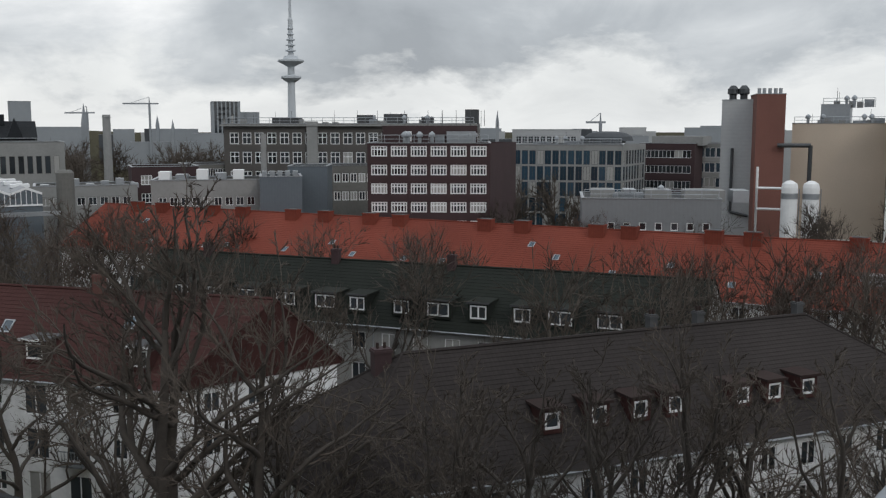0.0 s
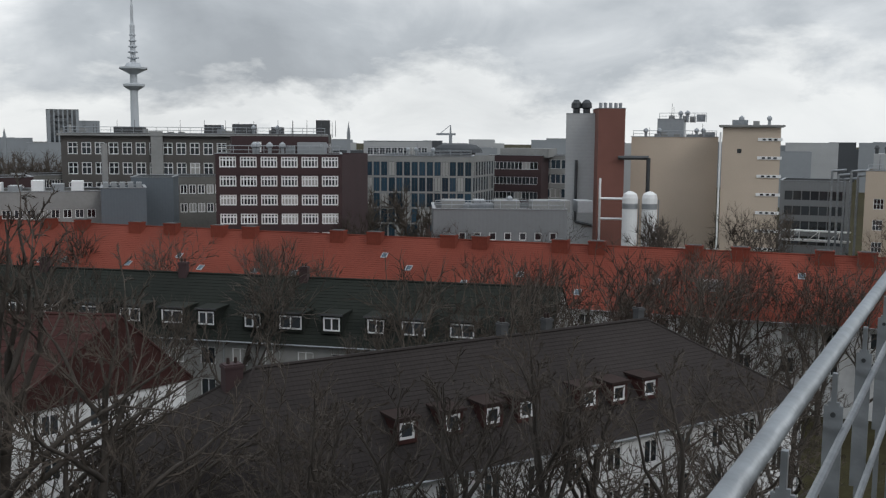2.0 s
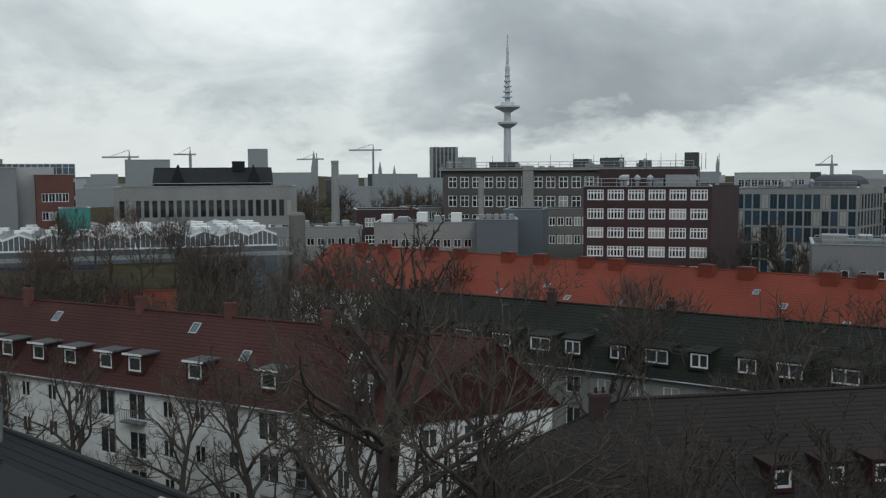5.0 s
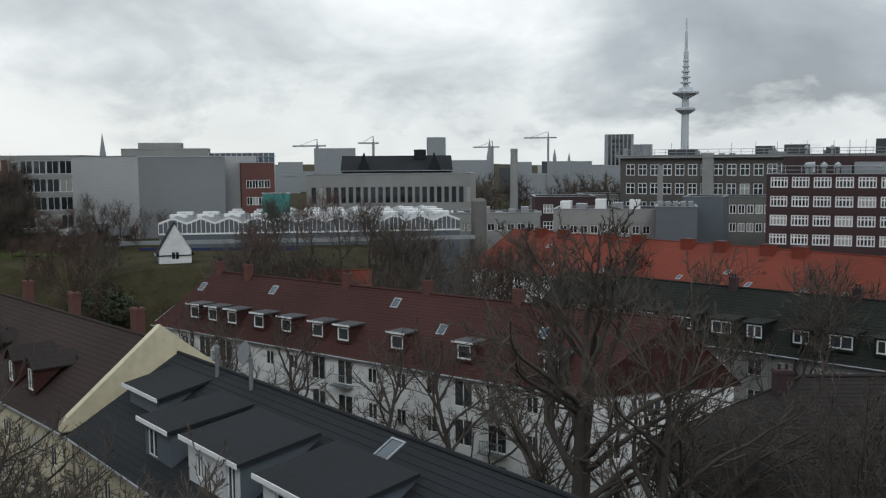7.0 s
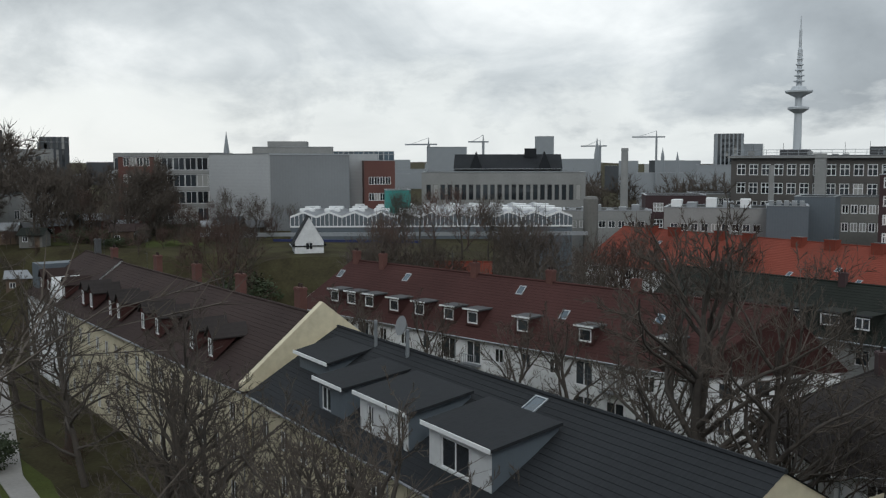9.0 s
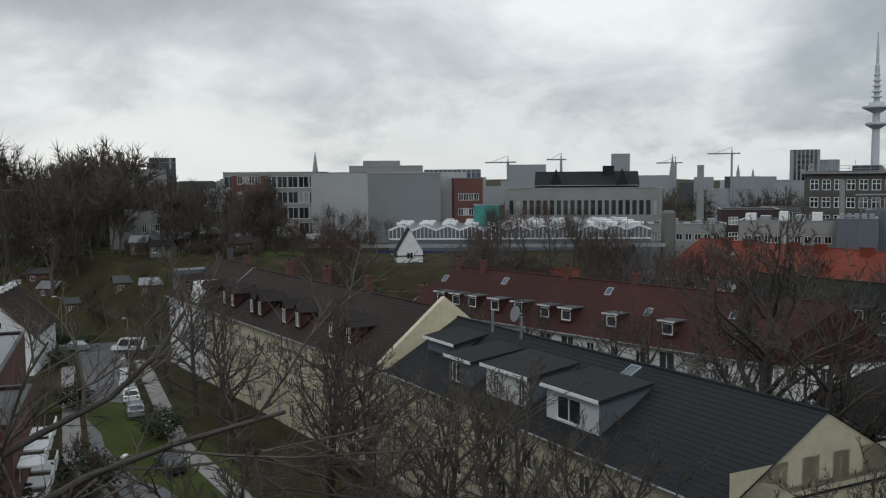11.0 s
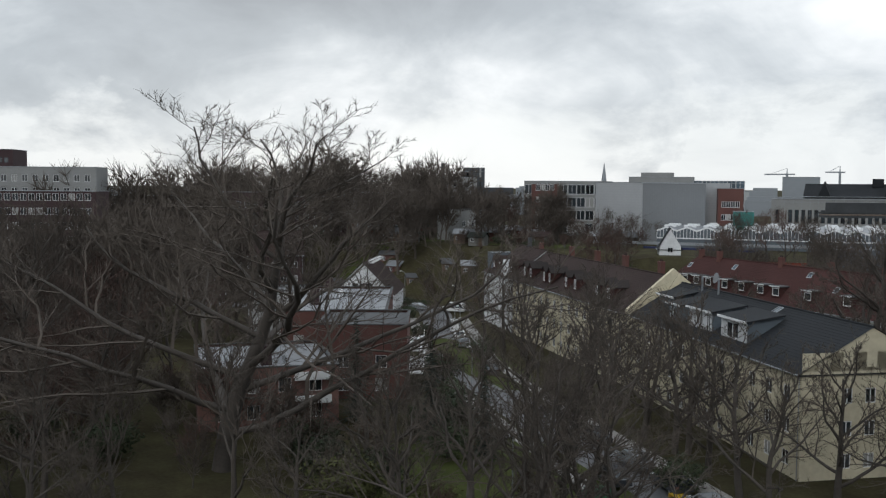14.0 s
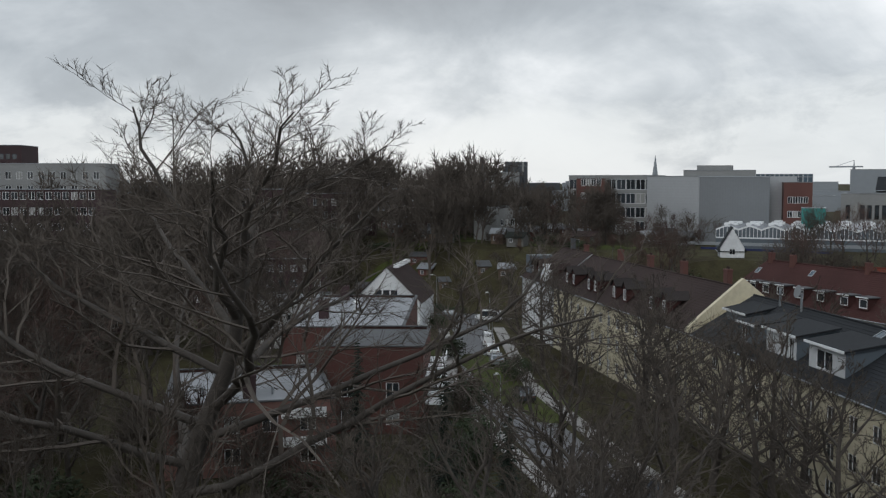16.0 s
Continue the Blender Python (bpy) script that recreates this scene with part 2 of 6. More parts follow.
# ---------------------------------------------------------------- building blocks
class G:
    """Collects vertices and faces of one mesh."""

    def __init__(self):
        self.v, self.f, self.mi, self.cur, self.weld = [], [], [], 0, False

    def poly(self, *pts):
        n = len(self.v)
        self.v += [tuple(p) for p in pts]
        self.f.append(tuple(range(n, n + len(pts))))
        self.mi.append(self.cur)
        return self

    def box(self, x0, y0, z0, x1, y1, z1, m=None):
        n = len(self.v)
        c = [(x0, y0, z0), (x1, y0, z0), (x1, y1, z0), (x0, y1, z0), (x0, y0, z1), (x1, y0, z1), (x1, y1, z1), (x0, y1, z1)]
        self.v += [tuple(m @ Vector(p)) for p in c] if m else c
        for q in ((0, 3, 2, 1), (4, 5, 6, 7), (0, 1, 5, 4), (1, 2, 6, 5), (2, 3, 7, 6), (3, 0, 4, 7)):
            self.f.append(tuple(n + i for i in q))
            self.mi.append(self.cur)
        return self

    def tube(self, a, b, ra, rb, n=6, caps=True):
        a, b = Vector(a), Vector(b)
        d = b - a
        if d.length < 1e-6:
            return self
        d.normalize()
        s = d.cross(Vector((0, 0, 1)) if abs(d.z) < 0.9 else Vector((1, 0, 0))).normalized()
        w = d.cross(s)
        k = len(self.v)
        for c, r in ((a, ra), (b, rb)):
            for i in range(n):
                t = 2 * math.pi * i / n
                self.v.append(tuple(c + s * (r * math.cos(t)) + w * (r * math.sin(t))))
        for i in range(n):
            j = (i + 1) % n
            self.f.append((k + i, k + j, k + n + j, k + n + i))
            self.mi.append(self.cur)
        if caps:
            self.f.append(tuple(k + i for i in reversed(range(n))))
            self.f.append(tuple(k + n + i for i in range(n)))
            self.mi += [self.cur, self.cur]
        return self

    def lathe(self, c, prof, n=20):
        k = len(self.v)
        for r, z in prof:
            for i in range(n):
                t = 2 * math.pi * i / n
                self.v.append((c[0] + r * math.cos(t), c[1] + r * math.sin(t), c[2] + z))
        for j in range(len(prof) - 1):
            for i in range(n):
                a, b = k + j * n + i, k + j * n + (i + 1) % n
                self.f.append((a, b, b + n, a + n))
                self.mi.append(self.cur)
        self.f.append(tuple(k + (len(prof) - 1) * n + i for i in range(n)))
        self.mi.append(self.cur)
        return self

    def mesh(self, name, *mats, smooth=False):
        me = bpy.data.meshes.new(name)
        if self.weld:
            seen, new_v, idx = {}, [], []
            for p in self.v:
                k = (round(p[0], 3), round(p[1], 3), round(p[2], 3))
                if k not in seen:
                    seen[k] = len(new_v)
                    new_v.append(p)
                idx.append(seen[k])
            self.v, self.f = new_v, [tuple(idx[i] for i in f) for f in self.f]
        me.from_pydata(self.v, [], self.f)
        for m in mats:
            me.materials.append(m)
        if len(mats) > 1:
            me.polygons.foreach_set("material_index", self.mi)
        if smooth:
            me.polygons.foreach_set("use_smooth", [True] * len(me.polygons))
        me.update()
        return me


def part(name, g, material, parent, label="", m=None):
    """Links a mesh (or G) as one part under a thing or part; m places it in the parent's frame."""
    me = g.mesh(name, *(material if isinstance(material, (list, tuple)) else [material])) if isinstance(g, G) else g
    ob = new(name, me)
    if parent:
        ob.parent = parent
    if m is not None:
        ob.matrix_basis = m
    if label:
        ob["label"] = label
    return ob


def thing(name, label, category, m=None, group="", kind=""):
    ob = new(name)
    ob.empty_display_size = 0.3
    if m is not None:
        ob.matrix_basis = m
    return tagged(ob, label, category, group, kind)


def solo(name, g, material, label, category="", m=None, group="", kind=""):
    ob = part(name, g, material, None, m=m)
    return tagged(ob, label, category, group, kind)


def heading(p0, p1):
    return math.degrees(math.atan2(p1[1] - p0[1], p1[0] - p0[0]))


CACHE = {}
WIN_RNG = random.Random(2)


def window_mesh(w, h, mullions=1, transom=0.0, pane="glass", frame_mat="frame", bar=0.07):
    """One window with frame and pane in one mesh: x across, y inwards, z up from the sill."""
    key = ("win", round(w, 2), round(h, 2), mullions, transom, pane, frame_mat, bar)
    if key in CACHE:
        return CACHE[key]
    g = G()
    g.weld = True
    b = bar
    nx, nz = mullions + 1, 2 if transom else 1
    xs, zs = [], []
    for i in range(nx):
        xs += [w * i / nx + (b if i == 0 else b / 2), w * (i + 1) / nx - (b if i == nx - 1 else b / 2)]
    cuts = [0, h * transom, h] if transom else [0, h]
    for i in range(nz):
        zs += [cuts[i] + (b if i == 0 else b / 2), cuts[i + 1] - (b if i == nz - 1 else b / 2)]
    ux, uz = [0, *xs, w], [0, *zs, h]
    for i in range(len(ux) - 1):
        for j in range(len(uz) - 1):
            x0, x1, z0, z1 = ux[i], ux[i + 1], uz[j], uz[j + 1]
            if i % 2 and j % 2:
                y = 0.035
                g.cur = 0
                g.poly((x0, 0, z0), (x1, 0, z0), (x1, y, z0), (x0, y, z0)).poly((x0, y, z1), (x1, y, z1), (x1, 0, z1), (x0, 0, z1))
                g.poly((x0, 0, z0), (x0, y, z0), (x0, y, z1), (x0, 0, z1)).poly((x1, y, z0), (x1, 0, z0), (x1, 0, z1), (x1, y, z1))
                g.cur = 1
                g.poly((x0, y, z0), (x1, y, z0), (x1, y, z1), (x0, y, z1))
            else:
                g.cur = 0
                g.poly((x0, 0, z0), (x1, 0, z0), (x1, 0, z1), (x0, 0, z1))
    g.cur = 0
    g.poly((0, 0, 0), (0, 0.07, 0), (w, 0.07, 0), (w, 0, 0)).poly((0, 0, h), (w, 0, h), (w, 0.07, h), (0, 0.07, h))
    g.poly((0, 0, 0), (0, 0, h), (0, 0.07, h), (0, 0.07, 0)).poly((w, 0, 0), (w, 0.07, 0), (w, 0.07, h), (w, 0, h))
    CACHE[key] = g.mesh("window", M[frame_mat], M[pane])
    return CACHE[key]


def facade(g, p0, p1, z0, z1, holes, reveal=0.14):
    """A wall face from p0 to p1 with real openings (u0, u1, z0, z1) and their reveals. Outward is to the right of p0 > p1."""
    g.weld = True
    p0, p1 = Vector(p0), Vector(p1)
    L = (p1 - p0).length
    d = (p1 - p0) / L
    inw = Vector((-d.y, d.x))
    us = sorted({0.0, L, *[h[0] for h in holes], *[h[1] for h in holes]})
    zs = sorted({z0, z1, *[h[2] for h in holes], *[h[3] for h in holes]})

    def at(u, z, k=0.0):
        q = p0 + d * u + inw * k
        return (q.x, q.y, z)

    for i in range(len(us) - 1):
        run = None
        for j in range(len(zs) - 1):
            um, zm = (us[i] + us[i + 1]) / 2, (zs[j] + zs[j + 1]) / 2
            if any(h[0] < um < h[1] and h[2] < zm < h[3] for h in holes):
                continue
            g.poly(at(us[i], zs[j]), at(us[i + 1], zs[j]), at(us[i + 1], zs[j + 1]), at(us[i], zs[j + 1]))
    r = reveal + 0.05
    for a, b, c, e in holes:
        g.poly(at(a, c), at(b, c), at(b, c, r), at(a, c, r))
        g.poly(at(a, e, r), at(b, e, r), at(b, e), at(a, e))
        g.poly(at(a, c), at(a, c, r), at(a, e, r), at(a, e))
        g.poly(at(b, c, r), at(b, c), at(b, e), at(b, e, r))
        g.poly(at(a, c, r), at(b, c, r), at(b, e, r), at(a, e, r))


def put_windows(parent, p0, p1, holes, inset=0.06, **kw):
    """A window in each opening of that wall."""
    p0, p1 = Vector(p0), Vector(p1)
    d = (p1 - p0).normalized()
    ang = math.degrees(math.atan2(d.y, d.x))
    inw = Vector((-d.y, d.x))
    for a, b, c, e in holes:
        q = p0 + d * a + inw * inset
        k = dict(kw, pane="blind") if WIN_RNG.random() < 0.16 else kw
        part("window", window_mesh(b - a, e - c, **k), None, parent, m=pose(q.x, q.y, c, 0, 0, ang))


def grid_holes(L, n, w, rows, first=None, margin=0.8):
    """n openings of width w along L in each storey row (z0, z1)."""
    out = []
    step = (L - 2 * margin) / n
    for z0, z1 in rows:
        for i in range(n):
            u = margin + step * (i + 0.5) - w / 2
            out.append((u, u + w, z0, z1))
    return out


def roof_face(g, a, b, c, d, course=0.36, lift=0.02):
    """Tiled slope in courses: a > b along the eaves, d > c along the ridge above them."""
    a, b, c, d = map(Vector, (a, b, c, d))
    n = max(3, int(((d - a).length + (c - b).length) / 2 / course))
    nrm = (b - a).cross((c + d) / 2 - (a + b) / 2).normalized()
    g.weld = True
    for i in range(n):
        s, t = i / n, (i + 1) / n
        l0, r0, l1, r1 = a.lerp(d, s), b.lerp(c, s), a.lerp(d, t), b.lerp(c, t)
        up1 = nrm * lift
        g.poly(l0 + up1, r0 + up1, r1, l1)
        g.poly(l0, r0, r0 + up1, l0 + up1)


def house(name, label, FL, FR, depth, eave, ridge, wall, roof, front=(), left=(), right=(), skew=0.0, hipl=0.0, hipr=0.0,
          category="house", overhang=0.35, win=None, ridge_at=0.5, group="", back=True):
    """A house on its front line FL > FR; depth to the back, skew shifts the back along the front.
    hipl, hipr: how far the ridge ends stand in from the gables. Returns the thing and its length."""
    win = win or {}
    L = math.hypot(FR[0] - FL[0], FR[1] - FL[1])
    th = thing(name, label, category, pose(FL[0], FL[1], 0, 0, 0, heading(FL, FR)), group)
    A, B, C, D = (0, 0), (L, 0), (L + skew, depth), (skew, depth)
    g = G()
    facade(g, A, B, 0, eave, list(front))
    facade(g, B, C, 0, eave, list(right))
    facade(g, C, D, 0, eave, [])
    facade(g, D, A, 0, eave, list(left))
    ra = ridge_at
    R0 = Vector((hipl + skew * ra, depth * ra, ridge))
    R1 = Vector((L - hipr + skew * ra, depth * ra, ridge))
    if hipl == 0:
        g.poly((*D, eave), (*A, eave), R0 - Vector((0, 0, 0.05)))
    if hipr == 0:
        g.poly((*B, eave), (*C, eave), R1 - Vector((0, 0, 0.05)))
    part("wall", g, M[wall], th)
    put_windows(th, A, B, front, **win)
    put_windows(th, B, C, right, **win)
    put_windows(th, D, A, left, **win)
    o = overhang
    drop = o * (ridge - eave) / (depth * ra)
    ol = o if hipl else 0.12
    orr = o if hipr else 0.12
    e = eave - drop
    a, b = Vector((-ol, -o, e)), Vector((L + orr, -o, e))
    c, d = Vector((L + skew + orr, depth + o, e)), Vector((skew - ol, depth + o, e))
    r0, r1 = R0.copy(), R1.copy()
    if hipl == 0:
        r0.x -= ol
    if hipr == 0:
        r1.x += orr
    rg = G()
    roof_face(rg, a, b, r1, r0)
    roof_face(rg, c, d, r0, r1)
    if hipl:
        roof_face(rg, d, a, r0, r0)
    if hipr:
        roof_face(rg, b, c, r1, r1)
    dz = Vector((0, 0, 0.14))
    rg.poly(a - dz, d - dz, c - dz, b - dz)
    for p, q in ((a, b), (b, c), (c, d), (d, a)):
        rg.poly(p - dz, q - dz, q, p)
    part("roof", rg, M[roof], th)
    cg = G()
    cg.tube(r0 + Vector((0, 0, 0.02)), r1 + Vector((0, 0, 0.02)), 0.11, 0.11, 6)
    if hipl:
        cg.tube(a, r0, 0.09, 0.09, 6).tube(d, r0, 0.09, 0.09, 6)
    if hipr:
        cg.tube(b, r1, 0.09, 0.09, 6).tube(c, r1, 0.09, 0.09, 6)
    part("ridge_cap", cg, M[roof], th)
    gg = G()
    gg.tube(a + Vector((0, -0.07, -0.05)), b + Vector((0, -0.07, -0.05)), 0.07, 0.07, 6)
    part("gutter", gg, M["zinc"], th)
    for k in ((0.25, L - 0.25) if L < 30 else (0.25, L * 0.5, L - 0.25)):
        part("downpipe", G().tube((k, -0.08, 0), (k, -0.08, e), 0.05, 0.05, 6), M["zinc"], th)
    return th, L


def roof_y(z, depth, eave, ridge, ra=0.5):
    return (z - eave) / (ridge - eave) * depth * ra


def dormer(th, u, z, w, h, depth_y, run, cheek="tile_red", top="felt_dk", win=None, kind="flat", trim="frame", roofover=0.18):
    """A dormer on the front slope at u along the house: its face stands at y=depth_y, base z; run: metres back into the roof."""
    g = G()
    x0, x1 = u - w / 2, u + w / 2
    y0, y1 = depth_y, depth_y + run
    fw = 0.16
    fz0, fz1 = z + 0.22, z + h - 0.14
    facade(g, (x0, y0), (x1, y0), z, z + h, [(x0 * 0 + fw, w - fw, fz0, fz1)], 0.1)
    g.poly((x0, y0, z), (x0, y0, z + h), (x0, y1, z + h), (x0, y1, z + h - 0.1), )
    g.poly((x1, y0, z), (x1, y1, z + h - 0.1), (x1, y1, z + h), (x1, y0, z + h))
    if kind == "gable":
        g.poly((x0, y0, z + h), (x1, y0, z + h), (u, y0, z + h + w * 0.55))
    dm = part("dormer", g, M[cheek], th)
    rg = G()
    o = roofover
    if kind == "flat":
        rg.box(x0 - o, y0 - o * 1.3, z + h, x1 + o, y1 + 0.4, z + h + 0.13)
    else:
        p = z + h + w * 0.55
        for sgn, xe in ((-1, x0 - o), (1, x1 + o)):
            e0, e1 = Vector((xe, y0 - o, z + h - o * 0.9)), Vector((xe, y1 + 0.7, z + h - o * 0.9))
            r0, r1 = Vector((u, y0 - o, p + 0.05)), Vector((u, y1 + 0.9, p + 0.05))
            t = Vector((0, 0, 0.1))
            rg.poly(e0, e1, r1, r0).poly(e0 + t, r0 + t, r1 + t, e1 + t).poly(e0, r0, r0 + t, e0 + t).poly(e0, e0 + t, e1 + t, e1)
    part("dormer_roof", rg, M[top], dm)
    if kind == "flat":
        part("fascia", G().box(x0 - o - 0.01, y0 - o * 1.3 - 0.03, z + h + 0.0, x1 + o + 0.01, y0 - o * 1.3 - 0.004, z + h + 0.15), M[trim], dm)
    k = win or {}
    part("window", window_mesh(w - 2 * fw, fz1 - fz0, **k), None, dm, m=pose(x0 + fw, y0 + 0.03, fz0))
    return dm


def chimney(th, x, y, z0, z1, w=0.6, d=0.6, material="brick", name="chimney"):
    g = G()
    g.box(x - w / 2, y - d / 2, z0, x + w / 2, y + d / 2, z1)
    g.box(x - w / 2 - 0.05, y - d / 2 - 0.05, z1 - 0.22, x + w / 2 + 0.05, y + d / 2 + 0.05, z1 - 0.08)
    ch = part(name, g, M[material], th)
    for k in (-0.14, 0.14):
        part("chimney_pot", G().tube((x + k * w * 1.5, y, z1), (x + k * w * 1.5, y, z1 + 0.28), 0.09, 0.08, 8), M["tile_br"], ch)
    return ch


def roof_window(th, u, z, w, h, depth, eave, ridge, open_deg=0):
    sl = math.degrees(math.atan2(ridge - eave, depth * 0.5))
    y = roof_y(z, depth, eave, ridge)
    part("roof_window", window_mesh(w, h, 0, 0, "glassb", "zinc", 0.09), None, th,
         m=pose(u, y, z + 0.08, sl - 90 - open_deg, 0, 0) @ pose(0, 0.0, 0))


def block(name, label, P0, P1, depth, z, wall, rows=(), cols=0, ww=1.2, side=0, roof="felt_dk", win=None, parapet=0.5, category="building",
          margin=0.8, group="", skew=0.0, edge="zinc"):
    """A flat-roofed building with its front line P0 > P1. rows: storeys of openings (z0, z1); side: openings across the right flank."""
    L = math.hypot(P1[0] - P0[0], P1[1] - P0[1])
    th = thing(name, label, category, pose(P0[0], P0[1], 0, 0, 0, heading(P0, P1)), group)
    g = G()
    fh = grid_holes(L, cols, ww, rows, margin=margin) if cols else []
    sh = grid_holes(depth, side, ww, rows, margin=margin) if side else []
    A, B, C, D = (0, 0), (L, 0), (L + skew, depth), (skew, depth)
    facade(g, A, B, 0, z, fh)
    facade(g, B, C, 0, z, sh)
    facade(g, C, D, 0, z, [])
    facade(g, D, A, 0, z, sh)
    part("wall", g, M[wall], th)
    k = win or {}
    put_windows(th, A, B, fh, **k)
    put_windows(th, B, C, sh, **k)
    rz = z - parapet
    rg = G()
    rg.poly((0.2, 0.2, rz), (L - 0.2, 0.2, rz), (L + skew - 0.2, depth - 0.2, rz), (skew + 0.2, depth - 0.2, rz))
    part("roof", rg, M[roof], th)
    pg = G()
    pg.box(-0.08, -0.08, z, L + 0.08, 0.3, z + 0.1)
    pg.box(-0.08, depth - 0.3, z, L + 0.08, depth + 0.08, z + 0.1)
    pg.box(-0.08, 0.3, z, 0.3, depth - 0.3, z + 0.1).box(L - 0.3, 0.3, z, L + 0.08, depth - 0.3, z + 0.1)
    part("parapet", pg, M[edge], th)
    return th, L


# ---------------------------------------------------------------- ground, road, lawns
def smooth(t):
    t = min(max(t, 0.0), 1.0)
    return t * t * (3 - 2 * t)


def gz(x, y):
    """Height of the ground: flat round the houses, rising behind the white row to the gardens and the depot."""
    s = -0.2 * x + 0.98 * y
    return 11.6 * smooth((s - 88) / 14) * smooth((-x - 46 - 0.35 * max(0, y - 95)) / 10)


def ring_ground():
    g = G()
    g.weld = True
    rs = [0, 20, 30, 36, 42, 48, 54, 60, 66, 72, 78, 84, 90, 96, 102, 110, 120, 130, 140, 150, 160, 175, 190, 210, 240, 280, 340, 420, 800, 1600, 3200, 4800]
    n = 120
    for i in range(len(rs) - 1):
        for k in range(n):
            a, b = 2 * math.pi * k / n, 2 * math.pi * (k + 1) / n
            q = [(-40 + r * math.cos(t), 20 + r * math.sin(t), gz(-40 + r * math.cos(t), 20 + r * math.sin(t))) for r, t in ((rs[i], a), (rs[i + 1], a), (rs[i + 1], b), (rs[i], b))]
            g.poly(*(q if rs[i] else q[1:]))
    return g


# how the yards and gardens lie to one another: plan points of a first survey and the offsets that bring them to the street grid
SURVEY = [(-78, 68, 15, 0), (-19, 51, 2, 5), (-101, 33, 5, 26), (-42, 15, 0, 20), (-10, 2, 4, 14), (-72, -30, -2, 34), (-42, -51, -11, 34), (-113, 2, 1, 35),
          (-37, -82, -1, 38), (-74, -74, 0, 37), (-31, -56, -9, 36), (25, 47, 6, 8), (0, 38, -3, 1), (10, 66, 6, 1), (-32, 80, 2, 4), (-46, 115, 3, 8), (40, 64, 6, 14),
          (-16, 27, 4, 10), (42, -85, 0, 27), (-4, 0, 4, -1), (-150, 90, 26, 14)]


def site(x, y):
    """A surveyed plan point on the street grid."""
    w = [1 / ((x - a) ** 2 + (y - b) ** 2 + 4) ** 1.5 for a, b, _, _ in SURVEY]
    t = sum(w)
    return x + sum(k * q[2] for k, q in zip(w, SURVEY)) / t, y + sum(k * q[3] for k, q in zip(w, SURVEY)) / t


solo("ground", ring_ground(), M["ground"], "dark winter ground of soil, moss and rough grass", "ground", kind="structure")


def strip(pts, w, z):
    """A flat band along a line of points."""
    g = G()
    L, R = [], []
    for i, p in enumerate(pts):
        a, b = Vector(pts[max(i - 1, 0)]), Vector(pts[min(i + 1, len(pts) - 1)])
        d = (b - a).normalized()
        n = Vector((-d.y, d.x)) * w / 2
        L.append((p[0] + n.x, p[1] + n.y, z))
        R.append((p[0] - n.x, p[1] - n.y, z))
    for i in range(len(pts) - 1):
        g.poly(R[i], R[i + 1], L[i + 1], L[i])
        g.poly((*R[i][:2], 0), (*R[i + 1][:2], 0), R[i + 1], R[i])
        g.poly((*L[i + 1][:2], 0), (*L[i][:2], 0), L[i], L[i + 1])
    return g


ROAD = [(140, -66), (30, -15), (0, -1), (-43, 17), (-66, 28), (-103, 53), (-116, 62)]
solo("road", strip(ROAD, 6.0, 0.03), M["asphalt"], "wet grey asphalt residential street", "road", kind="structure")
CROSS = [(-152, 24), (-124, 48), (-113, 63), (-100, 84)]
solo("road", strip(CROSS, 7.0, 0.034), M["asphalt"], "wet grey asphalt cross street with parked cars", "road", kind="structure")
solo("pavement", strip([(p[0] - 2.2, p[1] - 3.9) for p in ROAD[:6]], 1.7, 0.12), M["paving"], "narrow concrete pavement with raised kerb", "pavement", kind="structure")
solo("pavement", strip([(p[0] + 2.4, p[1] + 4.2) for p in ROAD[:6]], 1.8, 0.12), M["paving"], "concrete pavement beside the parked cars", "pavement", kind="structure")


def patch(cx, cy, rx, ry, rot, z=0.05, here=False):
    cx, cy = (cx, cy) if here else site(cx, cy)
    g = G()
    rng = random.Random(int(cx * 7 + cy))
    pts = []
    for k in range(22):
        t = 2 * math.pi * k / 22
        r = 1 + rng.uniform(-0.12, 0.12)
        x, y = rx * r * math.cos(t), ry * r * math.sin(t)
        c, s = math.cos(radians(rot)), math.sin(radians(rot))
        px, py = cx + x * c - y * s, cy + x * s + y * c
        pts.append((px, py, gz(px, py) + z))
    return g.poly(*pts)


for cx, cy, rx, ry, rot in ((-21, -38, 12, 4.5, -35), (-86, -22, 12, 6, -30), (-12, -12, 26, 5, -24), (-66, 10, 20, 4, -24), (-8, -50, 9, 5, -30), (-92, 2, 8, 3, 30)):
    solo("lawn", patch(cx, cy, rx, ry, rot), M["lawn"], "mossy green winter lawn between the houses", "lawn", kind="structure")

solo("lawn", patch(-28, -4, 9, 6, 20, 0.06, True), M["lawn"], "bright mossy green lawn beside the street", "lawn", kind="structure")

# ---------------------------------------------------------------- houses round the yard
W2 = dict(mullions=1, transom=0.0)
ST3 = [(1.0, 2.4), (3.9, 5.3), (6.7, 8.0)]

